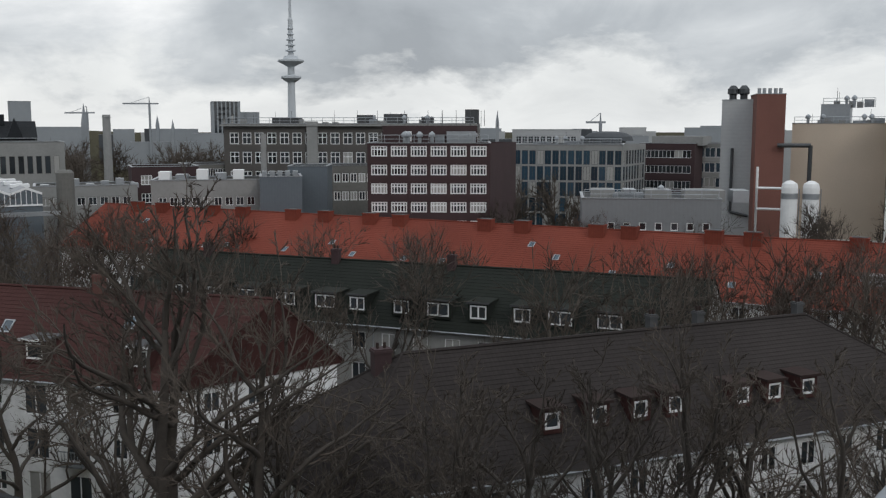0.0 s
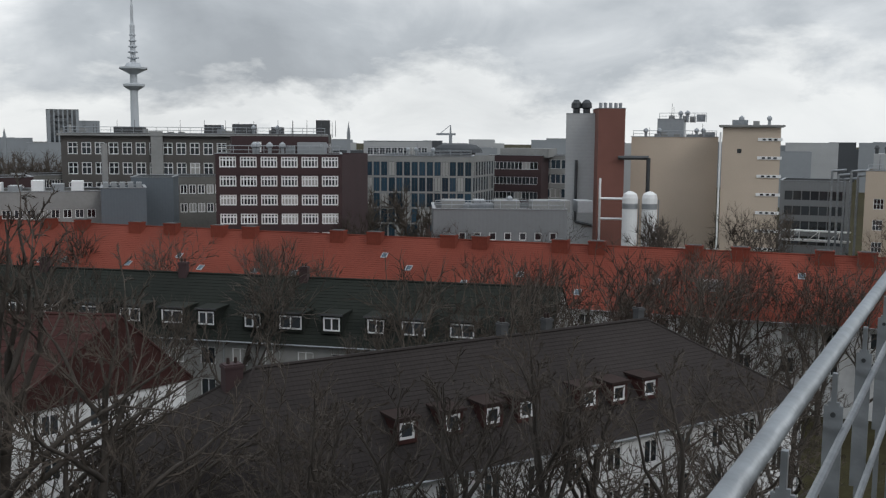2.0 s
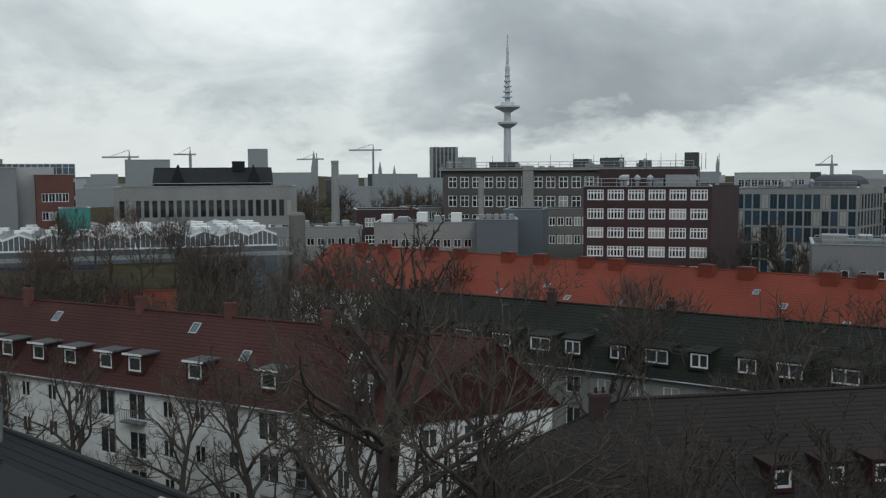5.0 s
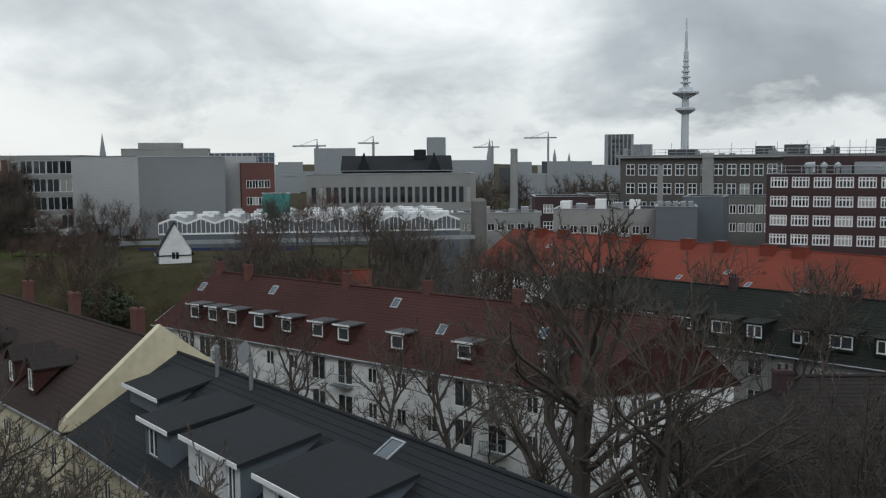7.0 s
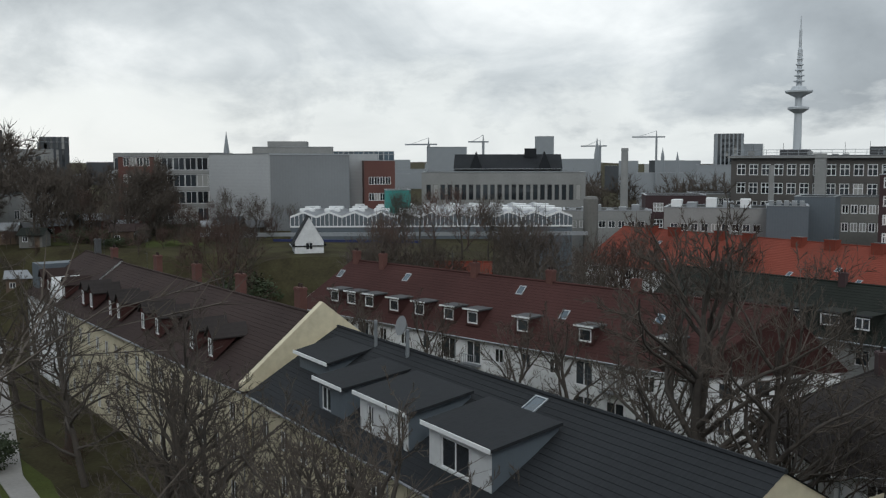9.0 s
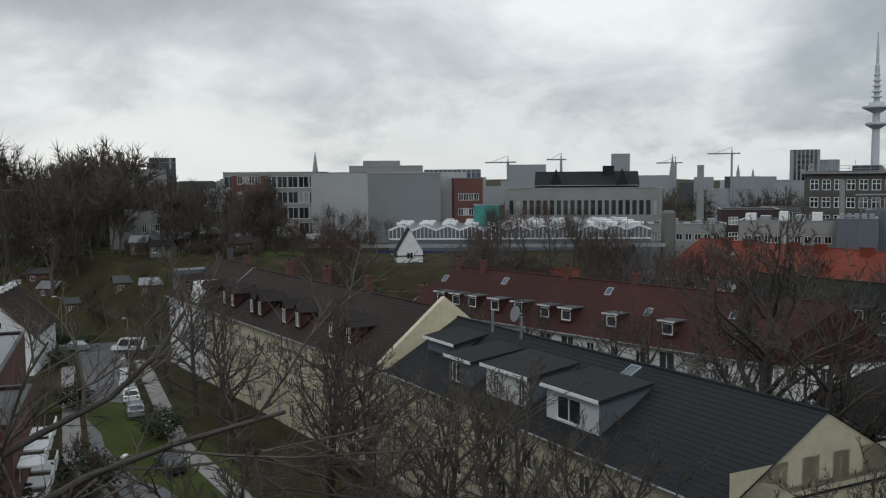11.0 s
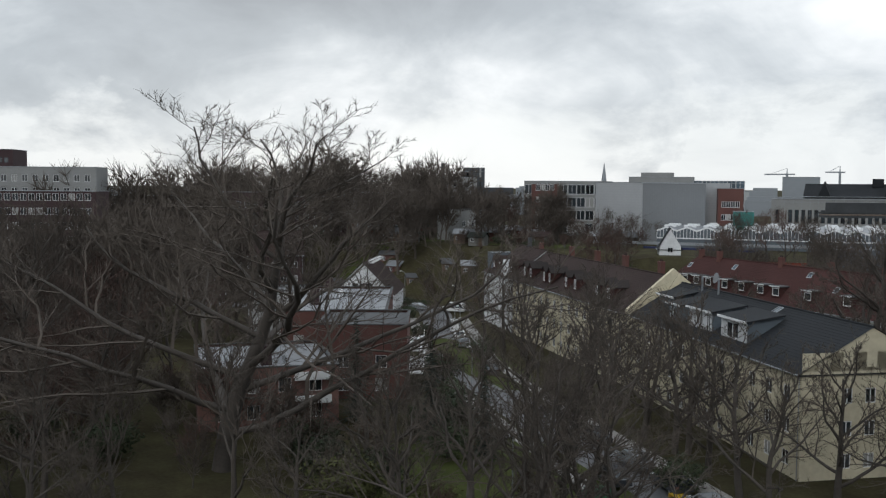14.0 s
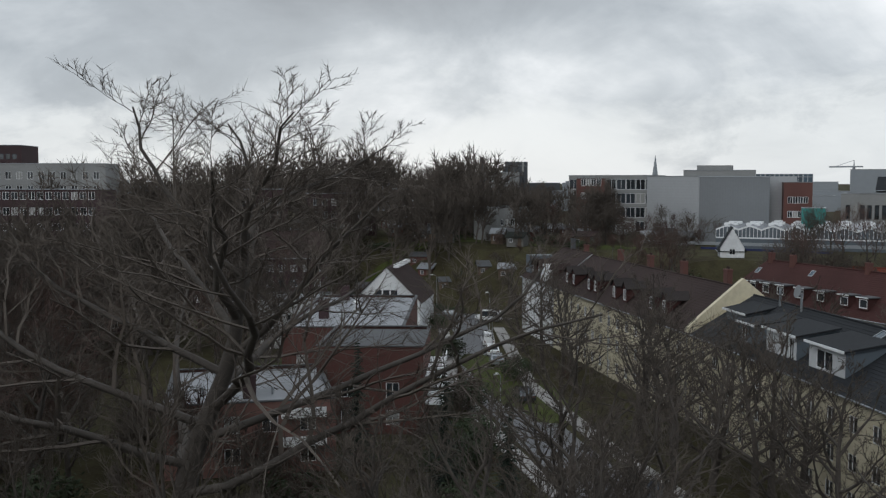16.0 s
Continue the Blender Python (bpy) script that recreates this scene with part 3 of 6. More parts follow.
# near house with the dark tiled hip roof
hd_front = grid_holes(40.5, 14, 1.05, [(0.9, 2.3), (3.5, 4.9), (6.0, 7.4)])
hd_left = grid_holes(10.6, 3, 1.0, [(0.9, 2.3), (3.5, 4.9), (6.0, 7.4)])
dark_house, LD = house("apartment_house", "white rendered apartment house with dark brown-black hip roof", (-5.0, 39.3), (32.2, 55.3), 10.4, 8.3, 13.2,
                       "white", "tile_dk", front=hd_front, left=hd_left, skew=-2.0, hipl=6.2, hipr=8.0, win=W2)
for u in (11.6, 14.3, 16.8, 19.0, 23.4, 25.6, 28.0):
    z = 9.45
    dormer(dark_house, u, z, 1.2, 1.25, roof_y(z, 10.4, 8.3, 13.2) - 0.15, 1.9, cheek="tile_red", top="tile_br", win=dict(mullions=0, bar=0.13), trim="tile_br", roofover=0.12)
for u, y in ((21.5, 5.6), (24.6, 5.4), (32.0, 5.4)):
    chimney(dark_house, u - 1.0, y, 12.4, 14.0, 0.5, 0.5, "felt_dk")
chimney(dark_house, 4.2, 5.6, 11.4, 13.5, 0.9, 0.7, "brick_dk")

# white row with red dormers, and its hipped end
wr_front = []
for k in range(15):
    u = 1.6 + k * 3.05
    if k % 5 in (2, 3):
        for z0, z1 in ((0.4, 2.5), (3.4, 5.4), (6.3, 8.3)):
            wr_front.append((u - 0.85, u + 0.85, z0, z1))
    else:
        for z0, z1 in ((1.0, 2.3), (3.9, 5.2), (6.8, 8.05)):
            wr_front.append((u - 0.5, u + 0.5, z0, z1))
wr_right = grid_holes(12.0, 3, 1.1, [(1.0, 2.4), (3.9, 5.3), (6.7, 8.0)], margin=1.5)
white_row, LW = house("terraced_house", "long white rendered house with dark red tiled hip roof", (-63.3, 67.8), (-17.3, 55.5), 9.4, 9.0, 13.7,
                      "white", "tile_red", front=wr_front, right=wr_right, hipr=-1.5, skew=7.5, win=W2)
for u in (5.8, 8.5, 11.3, 15.0, 18.6, 22.5, 25.5, 31.4, 38.0, 45.6):
    z = 9.6
    dormer(white_row, u, z, 1.6, 1.45, roof_y(z, 9.4, 9.0, 13.7) - 0.2, 2.0, cheek="tile_red", top="felt_dk", win=dict(mullions=0, bar=0.12), kind="flat")
for u, y in ((4.5, 4.6), (9.0, 4.4), (22.0, 4.6), (31.0, 4.8), (40.0, 4.7)):
    chimney(white_row, u, y, 12.6, 14.8, 0.7, 0.6, "brick")
for u, z in ((3.0, 11.9), (13.0, 12.3), (28.0, 12.4), (34.0, 11.0), (43.0, 11.6)):
    roof_window(white_row, u, z, 0.8, 1.0, 9.4, 9.0, 13.7)
# balcony rails in front of the tall windows
for k in (3, 8, 13):
    u = 1.6 + k * 3.05
    for zb in (3.4, 6.3):
        b = G()
        b.box(u - 1.0, -0.75, zb - 0.12, u + 1.0, -0.004, zb)
        bal = part("balcony", b, M["steel"], white_row)
        for i in range(9):
            part("baluster", G().box(u - 1.0 + i * 0.24, -0.74, zb, u - 0.97 + i * 0.24, -0.71, zb + 0.88), M["steel"], bal)
        part("handrail", G().box(u - 1.0, -0.76, zb + 0.88, u + 1.0, -0.69, zb + 0.94), M["steel"], bal)

# dark mansard house with green-grey dormers
gr_front = grid_holes(51.4, 18, 1.3, [(1.0, 2.5), (3.8, 5.3), (6.5, 7.9)])
mansard, LG = house("mansard_house", "pale rendered house with mossy dark green mansard roof and dormers", (-30.2, 84.5), (17.9, 66.2), 11.5, 8.8, 12.9,
                    "concrete_lt", "moss", front=gr_front, skew=1.0, win=W2)
for u in (6.6, 10.0, 13.4, 17.2, 21.0, 24.0, 28.0, 31.2, 34.6, 38.2, 41.2, 45.0):
    z = 9.35
    dormer(mansard, u, z, 2.2 if int(u) % 2 else 1.7, 1.45, roof_y(z, 11.5, 8.8, 12.9) - 0.3, 2.0, cheek="moss", top="moss", win=dict(mullions=1, bar=0.12), trim="felt_dk", roofover=0.1)
for u in (6.0, 19.5, 30.5):
    chimney(mansard, u, 5.5, 12.0, 13.9, 0.7, 0.6, "brick_dk")

# orange row
og, LO = house("terraced_house", "very long row house with bright orange clay tile roof", (-54.0, 129.0), (86, 55.6), 17, 8.6, 13.6, "white", "tile_or",
               front=grid_holes(157, 42, 1.2, [(3.8, 5.2), (6.4, 7.9)]), win=W2)
rngo = random.Random(5)
for k in range(11):
    u0 = 7 + k * 13.4 + rngo.uniform(-1.2, 1.2)
    for u in (u0, u0 + rngo.uniform(3.4, 5.2)):
        st = part("chimney", G().box(u - 0.85, 7.1, 12.3, u + 0.85, 8.2, 14.08).box(u - 0.9, 7.05, 14.08, u + 0.9, 8.25, 14.2), M["tile_or"], og)
        part("cover_slab", G().box(u - 0.7, 7.2, 14.204, u + 0.7, 8.1, 14.26), M["felt_dk"], st)
for k in range(24):
    u = 4 + k * 6.2 + rngo.uniform(-2, 2)
    roof_window(og, u, rngo.choice((9.4, 9.6, 10.6, 11.6)), 0.7, 0.9, 17, 8.6, 13.6)
part("roof_vent", G().box(102, 2.9, 9.6, 104, 5.2, 11.3), M["zinc"], og, "grey metal roof exit")
dm = G()
dm.box(96, 3.4, 10.4, 108, 6.6, 10.55)
part("roof_slot", dm, M["felt_dk"], og, "long dark slot dormer roof")

# yellow row in three houses, along one street front
YA, YB, YC = Vector((-96.5, 58.9)), Vector((-41.6, 34.6)), Vector((-6.2, 16.1))


def ypt(s):
    q = YA + (YB - YA).normalized() * s if s < 61 else YB + (YC - YB).normalized() * (s - 60.1)
    return (q.x, q.y)


STY = [(0.9, 2.2), (3.7, 5.0), (6.5, 7.8)]
white_end, _ = house("corner_house", "white corner house with dark slate mansard and red dormers", ypt(0), ypt(16), 12.0, 9.3, 13.9, "white", "tile_br",
                     front=grid_holes(16, 6, 1.0, STY), left=grid_holes(12, 4, 1.0, STY), hipl=3.0, win=W2)
for u in (4.0, 7.0, 13.4):
    z = 9.9
    dormer(white_end, u, z, 1.2, 1.5, roof_y(z, 12, 9.3, 13.9) - 0.2, 2.0, cheek="tile_red", top="tile_br", kind="gable", win=dict(mullions=1))
sl = G()
sl.box(-0.1, 0.6, 9.4, 2.6, 9.5, 12.6)
part("slate_bay", sl, M["bluegrey"], white_end, "blue-grey slate clad attic bay")
chimney(white_end, 7.0, 6.2, 13.0, 15.6, 0.7, 0.6, "felt_dk")
chimney(white_end, 13.0, 6.2, 13.0, 15.0, 0.8, 0.6, "brick")
part("gable_front", G().poly((9.4, -0.05, 9.0), (12.6, -0.05, 9.0), (11.0, -0.05, 12.0)).poly((9.4, -0.05, 9.0), (11.0, -0.05, 12.0), (11.0, 3.0, 12.0), (9.4, 0.4, 9.0))
     .poly((12.6, -0.05, 9.0), (12.6, 0.4, 9.0), (11.0, 3.0, 12.0), (11.0, -0.05, 12.0)), M["white"], white_end)

yellow_row, LY = house("apartment_house", "cream yellow apartment house with brown tiles and pointed red dormers", ypt(16.03), ypt(60), 12.0, 9.3, 13.6, "cream", "tile_br",
                       front=grid_holes(43.9, 15, 1.05, STY), win=W2)
for u in (4.2, 7.0, 13.0, 15.4, 22.0, 25.4, 33.0, 36.6):
    z = 9.9
    dormer(yellow_row, u, z, 1.25, 1.75, roof_y(z, 12, 9.3, 13.6) - 0.2, 2.0, cheek="tile_red", top="tile_dk", kind="gable", win=dict(mullions=1, bar=0.1))
for u in (10.0, 20.0, 29.5, 40.0):
    chimney(yellow_row, u, 6.4, 12.6, 15.2, 0.9, 0.6, "brick")
gp = G()
for y0, y1, z0, z1 in ((-0.3, 6.0, 9.1, 14.1), (6.0, 12.3, 14.1, 9.1)):
    a, b = Vector((43.6, y0, z0)), Vector((43.6, y1, z1))
    t, w = Vector((0, 0, 0.5)), Vector((0.5, 0, 0))
    gp.poly(a, a + w, a + w + t, a + t).poly(a + t, a + w + t, b + w + t, b + t).poly(a + w, b + w, b + w + t, a + w + t).poly(a, a + t, b + t, b)
    gp.poly(a + w + t * 0, b + w, Vector((44.1, y1, 9.1)), Vector((44.1, y0, 9.1)))
part("gable_parapet", gp, M["cream"], yellow_row, "pale yellow raised gable parapet")

grey_house, LH = house("apartment_house", "cream house with anthracite roof and pale boxy dormers", ypt(61.2), ypt(98.2), 13.0, 9.3, 13.0, "cream", "tile_gy",
                       front=grid_holes(37, 12, 1.1, STY), right=grid_holes(13, 3, 1.0, STY + [(9.6, 10.9)], margin=3.2), win=W2)


def box_dormer(th, u0, u1, z, h, y0, run, clad, shed=0.55, wins=()):
    """A wide shed dormer with clad front and cheeks, and a pale roof edge."""
    g = G()
    facade(g, (u0, y0), (u1, y0), z, z + h, [(a, b, z + c, z + d) for a, b, c, d in wins])
    g.poly((u0, y0, z), (u0, y0, z + h), (u0, y0 + run, z + h + shed), (u0, y0 + run, z + h + shed - 0.2))
    dm = part("box_dormer", g, M[clad], th)
    ck = G()
    ck.poly((u1, y0, z), (u1, y0 + run, z + h + shed - 0.2), (u1, y0 + run, z + h + shed), (u1, y0, z + h))
    part("dormer_cheek", ck, M["bluegrey"], dm, "dark sheet metal cheek")
    r = G()
    o = 0.3
    a, b = Vector((u0 - o, y0 - o, z + h + 0.02)), Vector((u1 + o, y0 - o, z + h + 0.02))
    c, d = Vector((u1 + o, y0 + run, z + h + shed + 0.1)), Vector((u0 - o, y0 + run, z + h + shed + 0.1))
    t = Vector((0, 0, 0.16))
    r.poly(a + t, b + t, c + t, d + t).poly(a, b, b + t, a + t).poly(b, c, c + t, b + t).poly(d, a, a + t, d + t).poly(a, d, c, b)
    part("dormer_roof", r, M["tile_gy"], dm, "dark felt dormer roof")
    part("roof_edge", G().box(u0 - o - 0.02, y0 - o - 0.05, z + h + 0.0, u1 + o + 0.02, y0 - o - 0.004, z + h + 0.22), M["frame"], dm, "white roof edge board")
    for a, b, c, d in wins:
        part("window", window_mesh(b - a, d - c, 1), None, dm, m=pose(u0 + a, y0 + 0.06, z + c))


box_dormer(grey_house, 13.6, 18.8, 9.7, 2.1, 1.0, 3.8, "grey_render", wins=((0.8, 1.5, 0.5, 1.7), (3.9, 4.7, 0.1, 1.9)))
box_dormer(grey_house, 20.8, 26.0, 9.7, 2.1, 1.0, 3.8, "grey_render", wins=((1.0, 3.4, 0.3, 1.8),))
box_dormer(grey_house, 8.4, 11.6, 9.7, 1.9, 1.0, 4.6, "bluegrey", wins=((0.3, 1.5, 0.2, 1.6),))
box_dormer(grey_house, 1.6, 6.0, 10.8, 1.0, 2.8, 3.0, "bluegrey")
roof_window(grey_house, 22.5, 12.1, 1.0, 1.5, 13, 9.3, 13.0, 0)
for u, y in ((6.3, 6.0), (10.3, 6.0)):
    part("vent_pipe", G().tube((u, y, 12.2), (u, y, 14.4), 0.12, 0.12, 8), M["steel"], grey_house)
dish = G()
dish.lathe((9.2, 6.6, 0), [(0.02, 0), (0.25, 0.03), (0.5, 0.14), (0.62, 0.24)], 18)
part("satellite_dish", dish, M["midgrey"], grey_house, m=pose(9.2, 6.4, 14.4, 75, 0, 0) @ pose(-9.2, -6.6, 0))
part("dish_pole", G().tube((9.2, 6.6, 12.4), (9.2, 6.6, 14.5), 0.04, 0.04), M["steel"], grey_house)

# low flat-roofed brick buildings by the street
FR_ROWS = [(0.9, 2.4), (3.6, 5.1)]


def flat_brick(FL, FR, depth, z, label, wall="brick", cols=6, roof="felt"):
    th, L = block("brick_house", label, FL, FR, depth, z, wall, [r for r in FR_ROWS if r[1] < z - 0.6], cols, 1.3, side=2, roof=roof, win=W2, parapet=0.25, edge="felt_dk")
    return th, L


fb1, _ = flat_brick((-74.3, 4.5), (-66, 15.5), 30, 8.2, "red brick house with pale wet flat felt roof", cols=4)
chimney(fb1, 3.5, 8.8, 7.9, 10.2, 1.2, 0.8, "brick_dk")
chimney(fb1, 3.8, 26.5, 7.9, 10.0, 1.2, 0.8, "brick_dk")
part("roof_cowl", G().lathe((6.5, 17, 7.9), [(0.35, 0), (0.3, 0.7), (0.6, 0.75), (0.5, 1.0), (0.1, 1.4)], 14), M["frame"], fb1, "white domed roof cowl")
fb2, _ = flat_brick((-53, -16.5), (-47.5, -3.5), 15.5, 6.2, "brick house with wide pale flat roof and balconies", "brick_pk", 4)
chimney(fb2, 7.0, 3.0, 5.9, 8.0, 1.1, 0.9, "brick_dk")
for x, y in ((3, 5), (9, 4), (11, 10), (4, 12), (12.5, 7)):
    part("vent_pipe", G().tube((x, y, 5.9), (x, y, 6.6), 0.1, 0.1, 8), M["zinc"], fb2)
for zb in (2.6, 5.0):
    b = G()
    b.box(9.5, -1.3, zb, 13.2, -0.004, zb + 0.15).box(9.5, -1.35, zb + 0.15, 13.2, -1.25, zb + 0.85)
    part("balcony", b, M["frame"], fb2, "white balcony parapet")
fb3, _ = flat_brick((-59.0, 0.8), (-52.6, 9.0), 13, 8.6, "red brick stair wing with tall narrow window", "brick", 2, "felt_dk")
for s in (0, 4, 8):
    for zb in (2.7, 5.4):
        b = G().box(10.5, 1.0 + s, zb, 12.3, 3.6 + s, zb + 0.15).box(12.2, 1.0 + s, zb + 0.15, 12.3, 3.6 + s, zb + 0.9)
        part("balcony", b, M["frame"], fb3, "white balcony parapet")
low1, _ = flat_brick((-106, 16), (-100, 24), 10, 7.2, "white flat-roofed annex with dark windows", "white", 3)

# white gabled house across the street
def gable_face(FL, FR, eave, peak, dep, label):
    """A house whose gable looks to the street: the ridge runs from front to back."""
    L = math.hypot(FR[0] - FL[0], FR[1] - FL[1])
    th = thing("gabled_house", label, "house", pose(FL[0], FL[1], 0, 0, 0, heading(FL, FR)))
    g = G()
    holes = [(L / 2 - 1.9 + k * 1.3, L / 2 - 0.7 + k * 1.3, eave + 0.9, eave + 1.8) for k in range(3)] + grid_holes(L, 4, 1.1, [(0.9, 2.3), (3.2, 4.5)])
    facade(g, (0, 0), (L, 0), 0, eave, [h for h in holes if h[3] < eave])
    top = [h for h in holes if h[2] > eave]
    g.poly((0, 0, eave), (L, 0, eave), (L / 2, 0, peak))
    facade(g, (L, 0), (L, dep), 0, eave, [])
    facade(g, (L, dep), (0, dep), 0, eave, [])
    facade(g, (0, dep), (0, 0), 0, eave, [])
    part("wall", g, M["white"], th)
    put_windows(th, (0, 0), (L, 0), [h for h in holes if h[3] < eave])
    for h in top:
        part("window", window_mesh(h[1] - h[0], h[3] - h[2], 0), None, th, m=pose(h[0], -0.075, h[2]))
    rg = G()
    o = 0.4
    dr = o * (peak - eave) / (L / 2)
    roof_face(rg, (L + o, -0.3, eave - dr), (L + o, dep + 0.3, eave - dr), (L / 2, dep + 0.3, peak + 0.1), (L / 2, -0.3, peak + 0.1))
    roof_face(rg, (-o, dep + 0.3, eave - dr), (-o, -0.3, eave - dr), (L / 2, -0.3, peak + 0.1), (L / 2, dep + 0.3, peak + 0.1))
    part("roof", rg, M["tile_br"], th)
    return th


wg = gable_face((-111.5, 35.5), (-104.0, 43.5), 5.2, 10.6, 16, "white gabled house with brown tiles and three attic windows")
for k in range(5):
    part("ridge_box", G().box(6.3, 2 + k * 2.6, 10.4, 7.2, 3.0 + k * 2.6, 10.95), M["frame"], wg, "small white box on the ridge")

# brick house close by on the edge of the yard and the pinkish one behind it
near_brick, _ = house("brick_house", "red brick house with brown tiled roof", (-47, -63), (-38, -44), 10, 10.6, 14.6, "brick", "tile_br",
                      front=grid_holes(20, 5, 1.1, [(0.9, 2.2), (3.7, 5.0), (6.5, 7.8)]), right=grid_holes(10, 2, 1.0, [(3.7, 5.0), (6.5, 7.8)], margin=2), win=W2)
pink, _ = house("brick_house", "pinkish gabled house with chimneys and glazed veranda", (-82.8, -55), (-74.3, -37), 11, 9.5, 16.5, "brick_pk", "tile_br",
                front=grid_holes(19, 5, 1.1, [(0.9, 2.2), (3.7, 5.0), (6.5, 7.8)]), right=grid_holes(11, 2, 1.0, [(3.7, 5.0), (6.5, 7.8)], margin=2), win=W2)
for u in (8.0, 16.0):
    chimney(pink, u, 5.5, 14.4, 16.8, 0.8, 0.7, "brick_dk")
ver = G()
ver.box(19.004, 2.5, 7.2, 21.4, 8.0, 7.35).box(19.004, 2.5, 4.6, 21.4, 2.62, 7.2).box(21.3, 2.62, 4.6, 21.4, 8.0, 5.4).box(19.004, 2.5, 4.5, 21.4, 8.0, 4.6)
part("veranda", ver, M["zinc"], pink, "pale glazed veranda with balcony")

# long brown-roofed housing behind the big tree
for (a, b, lab) in (((-125, -29), (-132, 5), "long brick apartment house with brown tiled roof"), ((-157, 22), (-145, 49), "long brick apartment house among bare trees")):
    house("apartment_house", lab, a, b, 11, 9.6, 14.4, "brick_dk", "tile_br", front=grid_holes(math.dist(a, b), 12, 1.3, [(0.9, 2.2), (3.6, 5.0), (6.6, 8.0)]), win=W2)

# ---------------------------------------------------------------- offices and works behind the orange roof
OF = dict(mullions=1, pane="glass")
go, L1 = block("office_building", "long grey concrete office with regular windows and roof plant", (-41.5, 174), (4.4, 170), 16, 25.2, "office", [(4 + 3.5 * k, 6.1 + 3.5 * k) for k in range(1, 6)], 19, 1.7, win=dict(mullions=1, pane="glass", transom=0.6, bar=0.13), side=5)
part("stair_pillar", G().box(15.6, -0.6, 0, 17.6, -0.004, 25.6), M["concrete_lt"], go, "pale vertical concrete pillar")
cor = G()
cor.box(-0.5, -0.7, 24.75, L1 + 0.5, -0.004, 25.1)
part("cornice", cor, M["concrete_lt"], go, "pale concrete cornice band")
for u, w, h in ((24, 3, 1.2), (29, 4, 1.4), (44, 2.4, 2.2), (8, 5, .8), (36, 2, .9)):
    part("roof_plant", G().box(u, 4, 24.7, u + w, 7, 25.6 + h), M["felt_dk"], go)
for u in (3, 12, 20, 28, 33, 40, 47, 50):
    part("antenna", G().tube((u, 3, 24.7), (u, 3, 27.6), 0.05, 0.03, 5), M["steel_dk"], go)

BW = dict(mullions=4, transom=0.68, bar=0.16)
bb, L2 = block("brick_office", "dark red brick office block with ribbons of white windows", (-11.3, 129.5), (5.5, 129), 14, 22.4, "brick_dk",
               [(5.3 + 2.55 * k, 6.75 + 2.55 * k) for k in range(7)], 6, 2.2, win=BW, margin=0.25, skew=4)
pn = G()
pn.box(1.6, 4, 21.9, 15.0, 12, 24.8)
part("penthouse", pn, M["brick_dk"], bb)
part("penthouse_door", G().box(4.9, 3.9, 22.6, 5.8, 3.996, 24.0), M["frame"], bb, "white roof door")
for u, w in ((10.8, 2.4), (13.2, 1.6)):
    part("roof_plant", G().box(u, 1.5, 21.9, u + w, 3.6, 24.0), M["zinc"], bb)
for u in (8, 10, 12, 14, 16):
    part("antenna", G().tube((u, 6, 24.8), (u, 6, 27.0), 0.05, 0.03, 5), M["steel_dk"], bb)

GW = dict(mullions=1, pane="glassb", bar=0.05, frame_mat="steel_dk")
gl, L3 = block("glass_office", "blue glass office with white window grid", (11.6, 176), (31.2, 172), 15, 21.4, "concrete_lt", [(3.3 + 2.9 * k, 5.85 + 2.9 * k) for k in range(6)], 14, 1.15, side=8, win=GW, margin=0.1, skew=4)
block("office_building", "pale rooftop storey behind the glass office", (13.8, 213.4), (28.7, 211.2), 20, 24.0, "lightgrey", [(21.0, 22.6)], 10, 1.2, win=OF)
domed, _ = block("office_building", "grey round-shouldered roof building", (31.2, 220.9), (38.8, 218.6), 12, 21.6, "far_dk")
part("round_roof", G().lathe((4.4, 6, 21.4), [(6.0, 0), (5.6, 1.0), (4.4, 1.8), (2.0, 2.2)], 20), M["far_dk"], domed)
br, _ = block("office_building", "brown brick office with band windows", (37.6, 189.8), (47.5, 185), 14, 21.4, "brick_dk", [(3.6 + 3 * k, 5.1 + 3 * k) for k in range(6)], 6, 1.7, win=OF)
part("rooftop_storey", G().box(2, 2, 21, 12, 11, 22.8), M["concrete_lt"], br)
block("office_building", "green glazed office with white floor bands", (47, 193.3), (57.2, 188.9), 14, 21.3, "concrete_lt", [(3.6 + 3 * k, 5.5 + 3 * k) for k in range(6)], 5, 2.0, win=dict(mullions=1, pane="glassb"), margin=0.1)
wl, L4 = block("works_building", "white low works building with small dark windows", (16.8, 120), (34, 118), 12, 15.6, "midgrey", [(8.4, 9.6), (11.6, 12.6)], 8, 0.9, win=dict(mullions=0, bar=0.1))
for u, w in ((1.2, 3), (5.4, 1.5), (8, 3.4), (13, 5), (19, 2)):
    part("roof_plant", G().box(u, 2, 15.1, u + w, 6, 16.6), M["concrete_lt" if w > 2.5 else "zinc"], wl)

bg1, L5 = block("factory_building", "tall beige brick factory block with few windows", (57.6, 161), (71.5, 156), 16, 25.2, "beige", (), 0)
for k in range(4):
    for u in (18.6,):
        part("wall_vent", G().box(u, -0.08, 6 + k * 4.7, u + 1.2, -0.004, 8.2 + k * 4.7), M["concrete"], bg1)
part("pipe", G().tube((20.8, -0.35, 2), (20.8, -0.35, 24.6), 0.2, 0.2, 8), M["steel"], bg1)
part("ledge", G().box(-0.2, -0.5, 5.6, 21, -0.004, 5.9), M["frame"], bg1, "white pipe along the wall")
part("plinth", G().box(-0.1, -0.3, 0, 21, -0.004, 5.2), M["brick_dk"], bg1)
